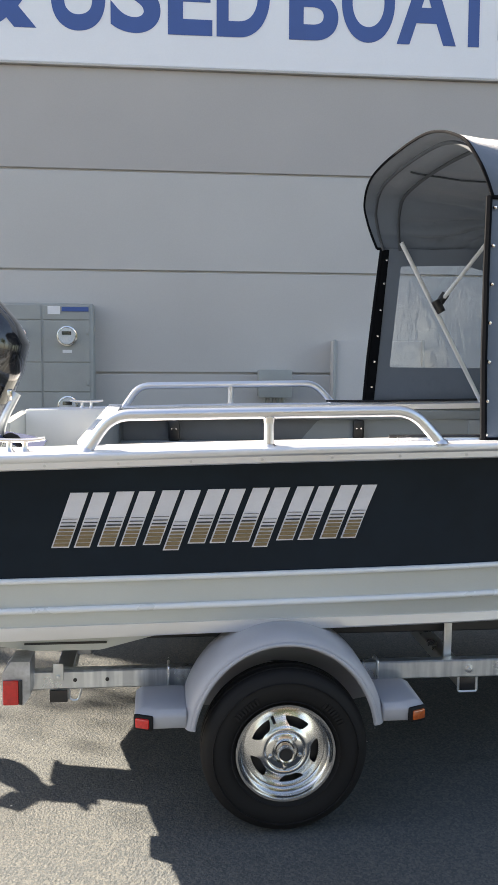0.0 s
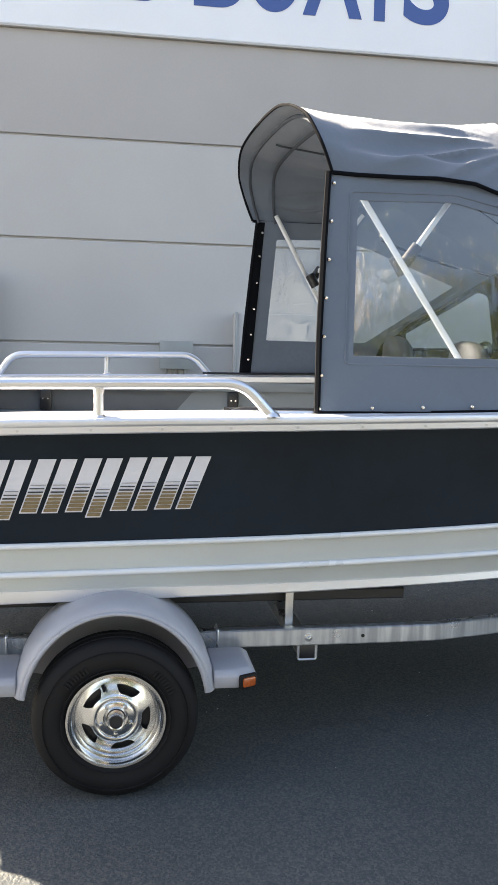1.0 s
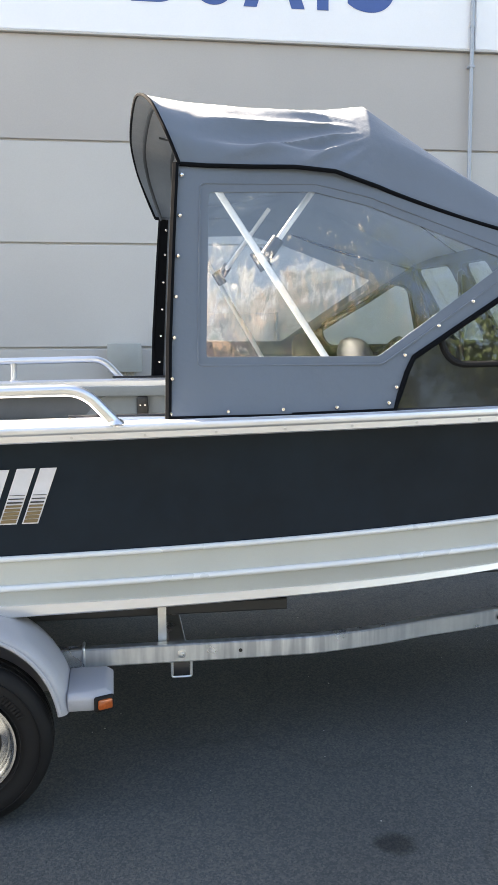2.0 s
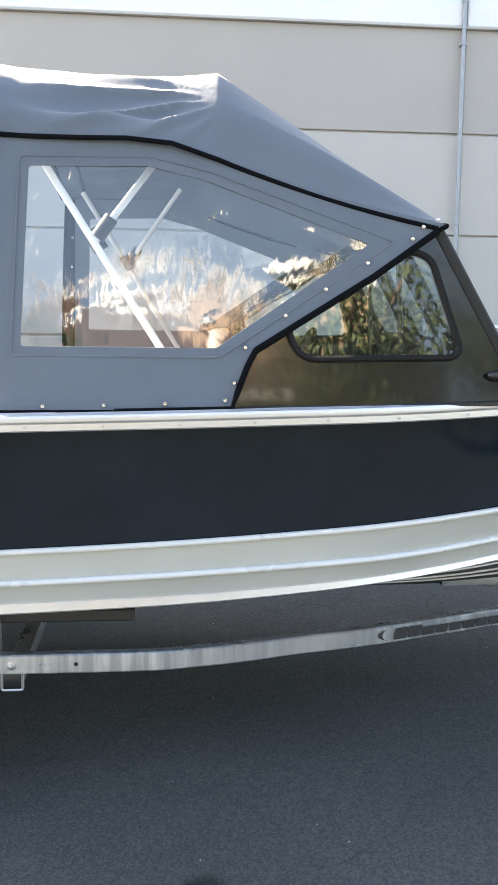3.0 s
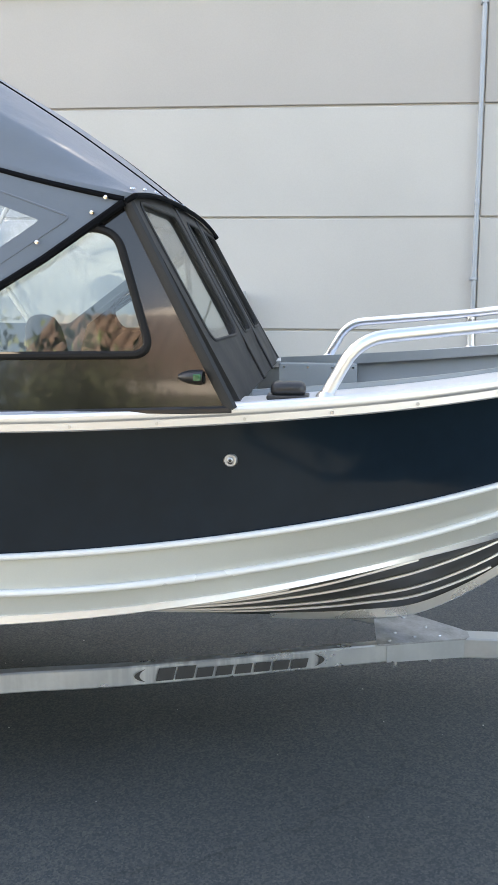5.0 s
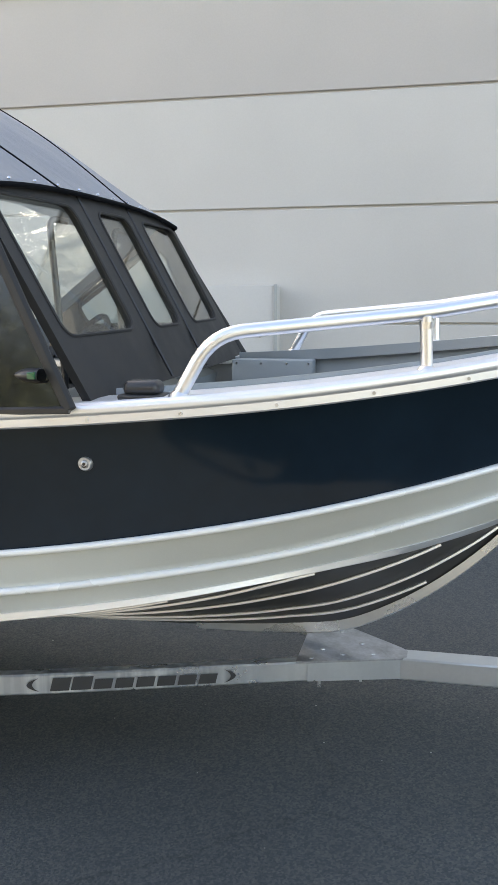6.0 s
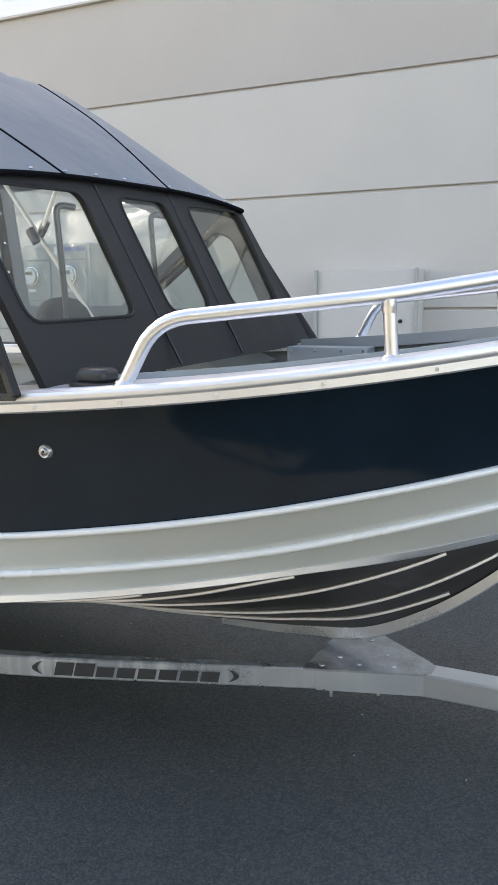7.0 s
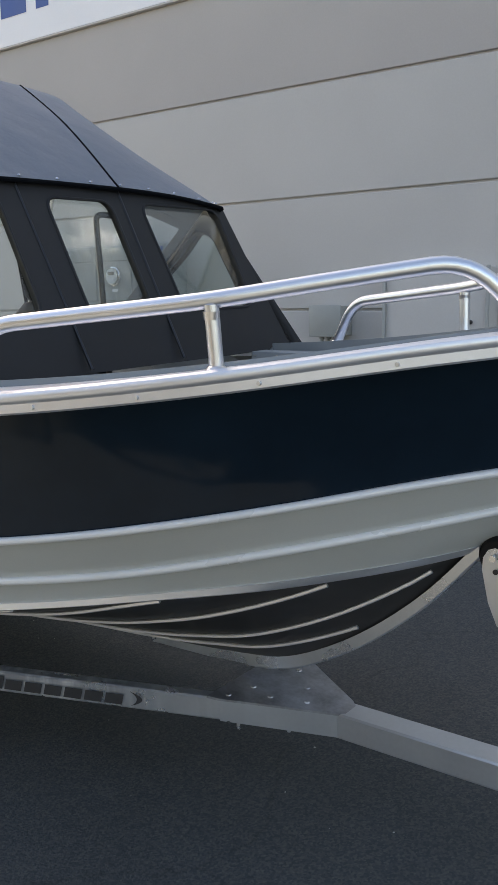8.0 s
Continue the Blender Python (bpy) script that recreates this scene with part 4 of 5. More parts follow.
snaps = [(1.237 + 0.0728 * (z - 1.519), z) for z in (2.425, 2.273, 2.121, 1.969, 1.817, 1.665, 1.535)] + [(1.455, 1.540), (1.665, 1.545), (1.875, 1.550), (2.085, 1.562),
         (2.118, 1.622), (2.158, 1.745), (2.302, 1.858), (2.447, 1.953), (2.600, 2.048), (2.766, 2.137), (2.807, 2.182)]
for mirror in (False, True):
    flap = part("side_panel", sheet_bm(panel_outline, [window], panel_place, 0.004, mirror), CANVAS, canopy, "grey canvas side panel with snap buttons", smooth=30)
    part("vinyl_window", sheet_bm(window, [], lambda u, v, d: panel_place(u, v, d + 0.005), 0.002, mirror), VINYL, flap, "wrinkled clear vinyl window", smooth=30).visible_shadow = False
    grown = [(q.x, q.y) for q in rounded([(1.345, 1.712, 0), (2.066, 1.710, 0), (2.70, 2.125, 0), (2.035, 2.360, 0), (1.825, 2.405, 0), (1.372, 2.397, 0)], 0.02, 3, True)]
    part("window_stitching", tube_bm([panel_place(u, v, -0.0015) for u, v in grown], 0.0035, 5, mirror, closed=True), CANVAS, flap)
    facing = [(1.231, 1.525), (1.290 if mirror else 1.300, 1.525), (1.325 if mirror else 1.345, 2.46), (1.283, 2.46)]
    part("facing_strip", sheet_bm(facing, [], lambda u, v, d: panel_place(u, v, d + 0.006), 0.003, mirror), BINDING, flap, "black facing strip", smooth=0)
    part("binding", tube_bm([panel_place(u, v, -0.002) for u, v in panel_outline[:4]], 0.013, 6, mirror, wide=1.0), BINDING, flap, "black bound edge")
    part("binding", tube_bm([panel_place(u, v, -0.002) for u, v in panel_outline[8:]], 0.012, 6, mirror), BINDING, flap, "black bound edge")
    part("binding", tube_bm([panel_place(u, v, -0.002) for u, v in ((1.229, 1.517), (1.7, 1.520), (2.10, 1.530))], 0.009, 6, mirror), BINDING, flap, "black bound edge")
    for u, v in snaps:
        part("snap_button", lathe_bm([(0.0001, -0.008), (0.006, -0.007), (0.009, -0.003), (0.0095, 0.0)], flip(panel_place(u, v, -0.004), mirror), "y", 12) if not mirror else
             lathe_bm([(0.0001, 0.008), (0.006, 0.007), (0.009, 0.003), (0.0095, 0.0)], flip(panel_place(u, v, -0.004), True), "y", 12), SNAP, flap)
    if mirror:
        for v in (1.62, 1.78, 1.94, 2.10, 2.26, 2.40):
            part("snap_button", lathe_bm([(0.0001, -0.008), (0.006, -0.007), (0.009, -0.003), (0.0095, 0.0)], flip(panel_place(1.262 + 0.055 * (v - 1.5), v, 0.0095), True), "y", 12), SNAP, flap)
    inside = 0.060
    a = [(1.376, side_y(1.376, 2.48) + inside, 2.495), (2.00, side_y(2.0, 1.52) + inside, 1.515)]
    b = [(1.625, side_y(1.625, 2.13) + inside + 0.012, 2.115), (1.93, side_y(1.93, 2.55) + inside + 0.012, 2.52)]
    strut = part("strut", tube_bm(a, 0.005, 12, mirror, wide=2.7, side=Vector((0.8, 0, 0.5))), SILVERWHITE, canopy, "flat pale aluminium canopy strut")
    part("strut", tube_bm(b, 0.005, 12, mirror, wide=2.5, side=Vector((0.8, 0, -0.5))), SILVERWHITE, canopy, "flat pale aluminium canopy strut")
    part("strut_clamp", tube_bm([(1.60, a[0][1] - 0.004, 2.155), (1.645, a[0][1] - 0.004, 2.085)], 0.020, 10, mirror, wide=1.4, side=Vector((0.8, 0, 0.5))), BLACK, strut, "black nylon clamp")
    part("strut_clamp", tube_bm([(1.632, b[0][1], 2.125), (1.685, b[0][1], 2.198)], 0.017, 10, mirror, wide=1.5, side=Vector((0.8, 0, -0.5))), BLACK, strut, "black nylon clamp")


# ---- helm and seats, seen through the windows ----
def helm_seat(x, y):
    ob = thing("boat_chair", "grey vinyl helm seat on a pedestal inside the cabin", "boat seat", (x, y, 0.95), "helm seats")
    part("pedestal", lathe_bm([(0.13, 0.0), (0.12, 0.02), (0.035, 0.04), (0.035, 0.40)], (x, y, 0.951), "z", 20), ALU, ob)
    part("cushion", box_bm(x - 0.22, x + 0.24, y - 0.23, y + 0.23, 1.35, 1.46, 0.045, segments=4), SEAT, ob)
    back = []
    for h, w, d in ((0.0, 0.15, 0.03), (0.02, 0.19, 0.05), (0.12, 0.215, 0.06), (0.26, 0.20, 0.065), (0.34, 0.165, 0.06), (0.385, 0.11, 0.045), (0.40, 0.05, 0.02), (0.401, 0.004, 0.002)):
        back.append([(x - 0.22 - 0.16 * h + d * math.copysign(abs(math.cos(a)) ** 0.7, math.cos(a)), y + w * math.copysign(abs(math.sin(a)) ** 0.7, math.sin(a)), 1.40 + h) for a in np.linspace(0, 2 * math.pi, 29)[:-1]])
    part("backrest", grid_bm(back, close=True), SEAT, ob, smooth=60)
    return ob


first = helm_seat(2.38, 3.98)
copy_thing(first, pose(2.38, 5.02, 0.95))
wheel_ = thing("steering_wheel", "black steering wheel on the helm console", "steering wheel", (2.58, 5.02, 1.62))
m = Matrix.Translation((2.58, 5.02, 1.62)) @ Matrix.Rotation(radians(-62), 4, "Y")
ring = [m @ Vector((0.17 * math.cos(a), 0.17 * math.sin(a), 0)) for a in np.linspace(0, 2 * math.pi, 33)[:-1]]
part("rim", tube_bm(ring, 0.014, 8, closed=True), RUBBER, wheel_)
for a in (0.5, 2.6, 4.7):
    part("spoke", tube_bm([m @ Vector((0, 0, -0.02)), m @ Vector((0.165 * math.cos(a), 0.165 * math.sin(a), 0))], 0.011, 6), BLACK, wheel_)
part("column", tube_bm([m @ Vector((0, 0, -0.01)), m @ Vector((0, 0, -0.17))], 0.035, 12), BLACK, wheel_)
for y0, y1, name in ((3.74, 4.18, "passenger_console"), (4.74, 5.26, "helm_console")):
    ob = thing(name, "grey painted console behind the windscreen", "console", (2.95, (y0 + y1) / 2, 0.95))
    part("body", sheet_bm([(2.68, 0.951), (2.88, 0.951), (3.10, 1.30), (3.14, 1.50), (2.98, 1.56), (2.74, 1.48), (2.64, 1.30)], [], lambda u, v, d, y0=y0: (u, y0 + d, v), y1 - y0), DECK, ob, smooth=30)

# ---- outboard motor ----
motor = thing("outboard_motor", "black outboard motor tilted on the transom", "outboard motor", (-1.15, CL, 1.2))


def ellipse_rows(spec):
    """spec: rows of centre x, height, half length, half breadth."""
    return [[(cx + a * math.copysign(abs(math.cos(t)) ** 0.75, math.cos(t)), CL + b * math.copysign(abs(math.sin(t)) ** 0.75, math.sin(t)), z) for t in np.linspace(0, 2 * math.pi, 41)[:-1]] for cx, z, a, b in spec]


bm = grid_bm(ellipse_rows([(-1.02, 1.585, 0.265, 0.19), (-1.03, 1.73, 0.34, 0.22), (-1.03, 1.87, 0.375, 0.23), (-1.05, 1.97, 0.35, 0.225), (-1.09, 2.07, 0.31, 0.20), (-1.13, 2.16, 0.22, 0.15), (-1.16, 2.20, 0.10, 0.06), (-1.16, 2.202, 0.002, 0.002)]), close=True)
cowl = part("cowl", bm, MOTORBLACK, motor, "glossy black cowl", smooth=60)
part("cowl_band", grid_bm(ellipse_rows([(-1.05, 1.49, 0.25, 0.165), (-1.04, 1.545, 0.255, 0.18), (-1.02, 1.584, 0.262, 0.187)]), close=True), FENDER, motor, "grey lower cowl trim")
part("midsection", grid_bm(ellipse_rows([(-1.10, 0.62, 0.15, 0.10), (-1.10, 0.95, 0.17, 0.12), (-1.08, 1.30, 0.21, 0.14), (-1.05, 1.498, 0.25, 0.165)]), close=True), MOTORBLACK, motor)
part("anti_ventilation_plate", box_bm(-1.40, -0.95, CL - 0.10, CL + 0.10, 0.60, 0.616, 0.006), MOTORBLACK, motor)
part("gearcase", lathe_bm([(0.001, -0.26), (0.04, -0.20), (0.06, -0.05), (0.058, 0.12), (0.04, 0.20)], (-1.10, CL, 0.47), "x", 20), MOTORBLACK, motor)
part("skeg", sheet_bm([(-1.25, 0.42), (-1.02, 0.42), (-1.12, 0.24), (-1.22, 0.22)], [], lambda u, v, d: (u, CL - 0.008 + d, v), 0.016), MOTORBLACK, motor)
hubp = part("propeller", lathe_bm([(0.05, -0.1), (0.055, 0.0), (0.04, 0.02)], (-1.32, CL, 0.47), "x", 18), BLACK, motor)
for k in range(3):
    r = Matrix.Translation((-1.37, CL, 0.47)) @ Matrix.Rotation(2.094 * k, 4, "X")
    part("blade", grid_bm([[r @ Vector((0.05 * math.sin(0.5) * w, 0.06 * w + 0.02 * h, 0.04 + 0.13 * h)) for w in (-1, -0.4, 0.4, 1)] for h in (0, 0.35, 0.7, 1.0)]), BLACK, hubp)
part("clamp_bracket", box_bm(-0.97, -0.81, CL - 0.16, CL + 0.16, 1.02, 1.30, 0.02), MOTORBLACK, motor)
part("steering_arm", tube_bm(rounded([(-0.80, 4.36, 1.36), (-0.76, 4.33, 1.52), (-0.70, 4.36, 1.64)], 0.05, 5), 0.022, 10), GALV, motor, "pale metal steering arm")
part("cowl_latch", box_bm(-0.74, -0.715, 4.33, 4.37, 1.60, 1.66, 0.006), CHROME, motor, "bright cowl latch")
part("hose", tube_bm(spline([(-0.80, 4.40, 1.40), (-0.72, 4.30, 1.44), (-0.66, 4.2, 1.40), (-0.62, 4.1, 1.25)], 6), 0.018, 8), RUBBER, motor)
part("tilt_cover", thicken(grid_bm([[(-0.86 + 0.25 * u, CL - 0.24 + 0.48 * v, 1.455 - 0.10 * u + 0.02 * math.sin(5 * v + 3 * u)) for v in np.linspace(0, 1, 9)] for u in np.linspace(0, 1, 6)]), 0.006), BLUECOVER, motor, "dark blue fabric over the steering arm")

tilt = Matrix.Translation((-1.02, CL, 1.35)) @ Matrix.Rotation(radians(52), 4, "Y") @ Matrix.Translation((1.02, -CL, -1.35))
for ob in motor.children_recursive:
    if ob.name.split(".")[0] in ("midsection", "anti_ventilation_plate", "gearcase", "skeg", "propeller", "blade"):
        ob.data.transform(tilt)

# ---- trailer ----
trailer = thing("boat_trailer", "galvanised single-axle boat trailer with grey plastic fenders", "boat trailer", (1.6, CL, 0.0))


def frame_line():
    pts = [(-0.60, 3.625), (0.8, 3.625), (1.72, 3.625), (1.95, 3.645), (2.18, 3.705), (2.40, 3.785), (2.787, 3.909), (3.49, 4.193), (3.755, 4.302)]
    return [Vector((x, y, 0)) for x, y in rounded_xy(pts)]


def rounded_xy(pts):
    return [(p.x, p.y) for p in spline([(x, y, 0) for x, y in pts], 5)]


def beam_bm(line, half, z0, z1, mirror=False, lip=0.006, falls=False):
    rows = []
    for i, p in enumerate(line):
        t = (line[min(i + 1, len(line) - 1)] - line[max(i - 1, 0)]).normalized()
        s = Vector((-t.y, t.x, 0))
        ring = [(-half, z0 + lip), (-half + lip, z0), (half - lip, z0), (half, z0 + lip), (half, z1 - lip), (half - lip, z1), (-half + lip, z1), (-half, z1 - lip)]
        dip = -0.030 * max(0.0, p.x - 2.0) if falls else 0.0
        rows.append([tuple(p + s * a + Vector((0, 0, b + dip))) for a, b in ring])
    bm = grid_bm(rows, mirror, close=True)
    for ends in (0, -1):
        bm.faces.new([bm.verts.new(flip(q, mirror)) for q in rows[ends]])
    return bm


FZ0, FZ1 = 0.474, 0.552
for mirror in (False, True):
    railm = part("frame_rail", beam_bm(frame_line(), 0.026, FZ0, FZ1, mirror, falls=True), STREAKS, trailer, "galvanised box-section frame rail", smooth=30)
    y = lambda v: flip((0, v, 0), mirror)[1]
    for x in (-0.37, -0.24, 1.53):
        part("rail_hole", cyl_bm((x, y(3.5955), 0.513), (x, y(3.600), 0.513), 0.008, n=14), BLACK, railm, "dark punched hole")
    part("rail_bolt", lathe_bm([(0.0001, -0.02), (0.008, -0.018), (0.009, -0.008), (0.018, -0.006), (0.018, 0.0)] if not mirror else [(0.0001, 0.02), (0.008, 0.018), (0.009, 0.008), (0.018, 0.006), (0.018, 0.0)], (1.285, y(3.599), 0.512), "y", 12), GALV, railm)
    part("rail_bolt", lathe_bm([(0.0001, -0.012), (0.008, -0.010), (0.009, 0.0)] if not mirror else [(0.0001, 0.012), (0.008, 0.010), (0.009, 0.0)], (-0.437, y(3.592), 0.530), "y", 10), GALV, railm)
    part("bracket_strap", box_bm(-0.457, -0.416, *sorted((y(3.592), y(3.598))), 0.512, 0.584, 0.002), GALV, railm)
    # tail lamp post
    post = part("tail_lamp_bracket", sheet_bm([(-0.645, 0.455), (-0.56, 0.455), (-0.535, 0.49), (-0.535, 0.63), (-0.61, 0.63), (-0.645, 0.58)], [], lambda u, v, d: (u, y(3.50) + (d if not mirror else -d), v), 0.14), SCUFFED, trailer, "galvanised tail lamp bracket", smooth=20)
    part("tail_lamp", box_bm(-0.640, -0.580, *sorted((y(3.488), y(3.499))), 0.458, 0.558, 0.004), RED, post, "red rectangular tail lamp")
    part("lamp_trim", box_bm(-0.579, -0.566, *sorted((y(3.490), y(3.4995))), 0.458, 0.558, 0.002), BLACK, post, "black lamp edge")
    # fender: rolled arch with flat steps
    cx, cz = 0.452, 0.36
    prof = [(-0.20, 3.545), (-0.01, 3.545), (0.0, 3.535), (0.0, 3.50), (0.0, 3.33), (-0.006, 3.300), (-0.018, 3.278), (-0.030, 3.270), (-0.048, 3.270), (-0.052, 3.278), (-0.036, 3.282), (-0.02, 3.30)]
    rows = []
    for a in np.linspace(radians(10), radians(170), 43):
        c, s_ = math.cos(a), math.sin(a)
        squash = 0.400 + 0.034 * max(0.0, s_) ** 2
        rows.append([(cx + c * (squash + dr), yy, cz + s_ * (squash + dr)) for dr, yy in prof])
    fen = part("fender", grid_bm(rows, mirror), FENDER, trailer, "grey moulded plastic fender", smooth=50)
    rim_line = [(cx + math.cos(a) * (0.400 + 0.034 * math.sin(a) ** 2 - 0.040), 3.268, cz + math.sin(a) * (0.400 + 0.034 * math.sin(a) ** 2 - 0.040)) for a in np.linspace(radians(12), radians(168), 43)]
    part("fender_bead", tube_bm(rim_line, 0.009, 8, mirror), FENDER, fen, "rolled fender edge", smooth=60)
    for x0, x1, slope in ((-0.125, 0.075, 1), (0.832, 1.005, -1)):
        # plan of the step: the outer corner is cut away and carries the lamp
        inn, out, cut = (x1, x0, 0.074) if slope > 0 else (x0, x1, -0.074)
        plan = [(inn, 3.545), (inn, 3.274), (out + cut, 3.274), (out, 3.306), (out, 3.545)]
        bm = bmesh.new()
        low = [bm.verts.new((px + (0.012 * slope if px == out else 0.0), y(py + (0.010 if py < 3.3 else 0.0)), 0.430)) for px, py in plan]
        high = [bm.verts.new((px, y(py), 0.484)) for px, py in plan]
        cap = [bm.verts.new((px + (0.030 * slope if px != inn else 0.0), y(min(3.545, py + 0.022)), 0.503)) for px, py in plan]
        for lo_, hi_ in ((low, high), (high, cap)):
            for k in range(5):
                bm.faces.new((lo_[k], lo_[(k + 1) % 5], hi_[(k + 1) % 5], hi_[k]))
        bm.faces.new(low)
        bm.faces.new(cap)
        bmesh.ops.bevel(bm, geom=bm.edges[:], offset=0.008, segments=2, profile=0.5, affect="EDGES")
        part("fender_step", bm, FENDER, fen, "flat fender step", smooth=50)
        mid = Vector((out + cut / 2, y(3.288), 0.458))
        turned = Matrix.Translation(mid) @ Matrix.Rotation(math.atan2(0.032, 0.074) * (-slope if not mirror else slope), 4, "Z")
        part("marker_gasket", box_bm(-0.040, 0.040, -0.010, 0.010, -0.030, 0.030, 0.009, m=turned), RUBBER, fen, "black lamp gasket")
        part("side_marker", box_bm(-0.028, 0.028, -0.018, 0.018, -0.019, 0.019, 0.006, m=turned), RED if slope > 0 else AMBER, fen, "red side marker lamp" if slope > 0 else "amber side marker lamp")
        ux = 0.01 if slope > 0 else 0.885
        part("u_bolt", tube_bm(rounded([(ux, 3.590, 0.465), (ux, 3.590, 0.562), (ux, 3.66, 0.562), (ux, 3.66, 0.465)], 0.01, 3), 0.006, 8, mirror), GALV, trailer, "bright u-bolt")
        part("fender_strut", box_bm(ux - 0.07, ux + 0.08, *sorted((y(3.42), y(3.66))), 0.449, 0.468, 0.004), GALV, trailer, "fender mounting plate")
    # bunk posts, bunk and lower loops
    for x in (0.62, 1.22):
        part("bunk_post", box_bm(x - 0.006, x + 0.006, *sorted((y(3.66), y(3.74))), FZ1 - 0.03, 0.755, 0.002), GALV, trailer, "galvanised bunk upright")
        part("bunk_post", box_bm(x - 0.03, x + 0.004, *sorted((y(3.655), y(3.662))), FZ1 - 0.03, 0.735, 0.002), GALV, trailer, "galvanised bunk upright")
    part("bunk_board", beam_bm([Vector((-0.4, 3.76, 0)), Vector((1.75, 3.76, 0))], 0.045, 0.64, 0.69, mirror), DECALBLACK, trailer, "carpeted bunk board")
    part("axle_loop", tube_bm(rounded([(1.243, 3.61, 0.475), (1.243, 3.61, 0.408), (1.325, 3.61, 0.408), (1.325, 3.61, 0.475)], 0.01, 3), 0.005, 6, mirror), GALV, trailer, "bright keeper loop")
    part("cross_member_end", box_bm(-0.474, -0.402, *sorted((y(3.600), y(3.609))), 0.418, 0.470, 0.004), BLACK, trailer)
    part("keeper_loop", tube_bm(rounded([(-0.395, 3.612, 0.474), (-0.395, 3.612, 0.425), (-0.36, 3.612, 0.42), (-0.345, 3.612, 0.474)], 0.02, 4), 0.005, 6, mirror), GALV, trailer, "bright bent keeper")
    part("cross_member_end", box_bm(1.250, 1.318, *sorted((y(3.605), y(3.63))), 0.414, 0.474, 0.004), BLACK, trailer)
for x in (-0.438, 1.284):
    y0 = 3.61
    part("cross_member", beam_bm([Vector((x, y0, 0)), Vector((x, 9 - y0, 0))], 0.038, 0.415, 0.473), GALV, trailer, "galvanised cross member", smooth=30)
part("axle", beam_bm([Vector((0.452, 3.45, 0)), Vector((0.452, 5.55, 0))], 0.03, 0.285, 0.345), GALV, trailer, smooth=30)
roller = part("keel_roller_bracket", box_bm(-0.40, -0.335, 4.02, 4.10, 0.47, 0.615, 0.006), SCUFFED, trailer, "galvanised roller bracket with dark cheeks")
for x in (-0.434, -0.338):
    part("bracket_cheek", box_bm(x - 0.005, x + 0.005, 3.985, 4.11, 0.545, 0.672, 0.003), BLACK, roller, "dark bracket cheek")
for z in (0.634, 0.660):
    part("bracket_pin", cyl_bm((-0.448, 4.0, z), (-0.305, 4.0, z), 0.006, n=10), BLACK, roller, "dark through pin")
part("roller_strap", tube_bm([(-0.402, 3.990, 0.612), (-0.390, 3.990, 0.64), (-0.372, 3.990, 0.676)], 0.007, 6), RED, roller, "red strap end")
part("tongue", beam_bm([Vector((4.07, CL, 0)), Vector((7.4, CL, 0))], 0.05, 0.378, 0.466), GALV, trailer, "galvanised tongue", smooth=30)


def plate_top(u):
    return 0.503 - 0.105 * (u - 3.75)


plate_line = [(3.70, 4.246), (3.74, 4.258), (3.90, 4.348), (4.08, 4.446), (4.135, 4.50), (4.08, 4.554), (3.90, 4.652), (3.74, 4.742), (3.70, 4.754)]
plate = part("gusset_plate", sheet_bm(plate_line, [], lambda u, v, d: (u, v, plate_top(u) - d), 0.007), SCUFFED, trailer, "galvanised gusset plate", smooth=20)
for mirror in (False, True):
    part("gusset_cheek", sheet_bm([(3.742, 0.4955), (4.078, 0.461), (4.078, 0.383), (3.742, 0.424)], [], lambda u, v, d: (u, 4.262 + (u - 3.742) * 0.556 + d, v), 0.008, mirror), GALV, plate, "bent cheek of the gusset", smooth=20)
for x, yy in ((3.78, 4.40), (3.86, 4.385), (3.92, 4.52), (3.97, 4.44), (3.83, 4.60), (3.75, 4.30)):
    part("plate_bolt", lathe_bm([(0.0001, 0.005), (0.009, 0.004), (0.011, 0.0)], (x, yy, plate_top(x)), "z", 8), SCUFFED, plate)
for x, yy in ((3.78, 4.31), (3.93, 4.39)):
    part("plate_stud", cyl_bm((x, yy, 0.385), (x, yy, 0.45), 0.006, n=8), GALV, plate)
# winch post and bow roller
wp = part("winch_post", beam_bm([Vector((4.82, CL, 0)), Vector((4.92, CL, 0))], 0.035, 0.466, 1.02), GALV, trailer, "galvanised winch post", smooth=30)
for d in (-0.055, 0.055):
    part("roller_cheek", sheet_bm([(4.563, 1.045), (4.566, 1.08), (4.58, 1.104), (4.60, 1.112), (4.66, 1.10), (4.74, 1.04), (4.88, 0.95), (4.86, 0.86), (4.68, 0.86), (4.61, 0.885), (4.583, 0.95)], [], lambda u, v, e, d=d: (u, CL + d + e, v), 0.006), GALV, wp, smooth=20)
part("bow_roller", lathe_bm([(0.012, -0.0545), (0.046, -0.0545), (0.056, -0.044), (0.057, -0.03), (0.040, 0.0), (0.057, 0.03), (0.056, 0.044), (0.046, 0.0545), (0.012, 0.0545)], (4.605, CL, 1.085), "y", 24), RUBBER, wp, "black rubber bow roller")
for d in (-1, 1):
    part("roller_bolt", cyl_bm((4.60, CL + d * 0.061, 1.085), (4.60, CL + d * 0.074, 1.085), 0.010, n=6), CHROME, wp, "bright roller bolt")
    part("cheek_hole", cyl_bm((4.605, CL + d * 0.0605, 1.045), (4.605, CL + d * 0.0622, 1.045), 0.008, n=12), BLACK, wp, "dark punched hole")
part("strap_drum", cyl_bm((4.87, 4.44, 0.98), (4.87, 4.56, 0.98), 0.05, n=20, bevel=0.004), GALV, wp)
chain = [(4.62, 4.44, 0.92), (4.64, 4.43, 0.80), (4.70, 4.44, 0.62), (4.78, 4.46, 0.50)]
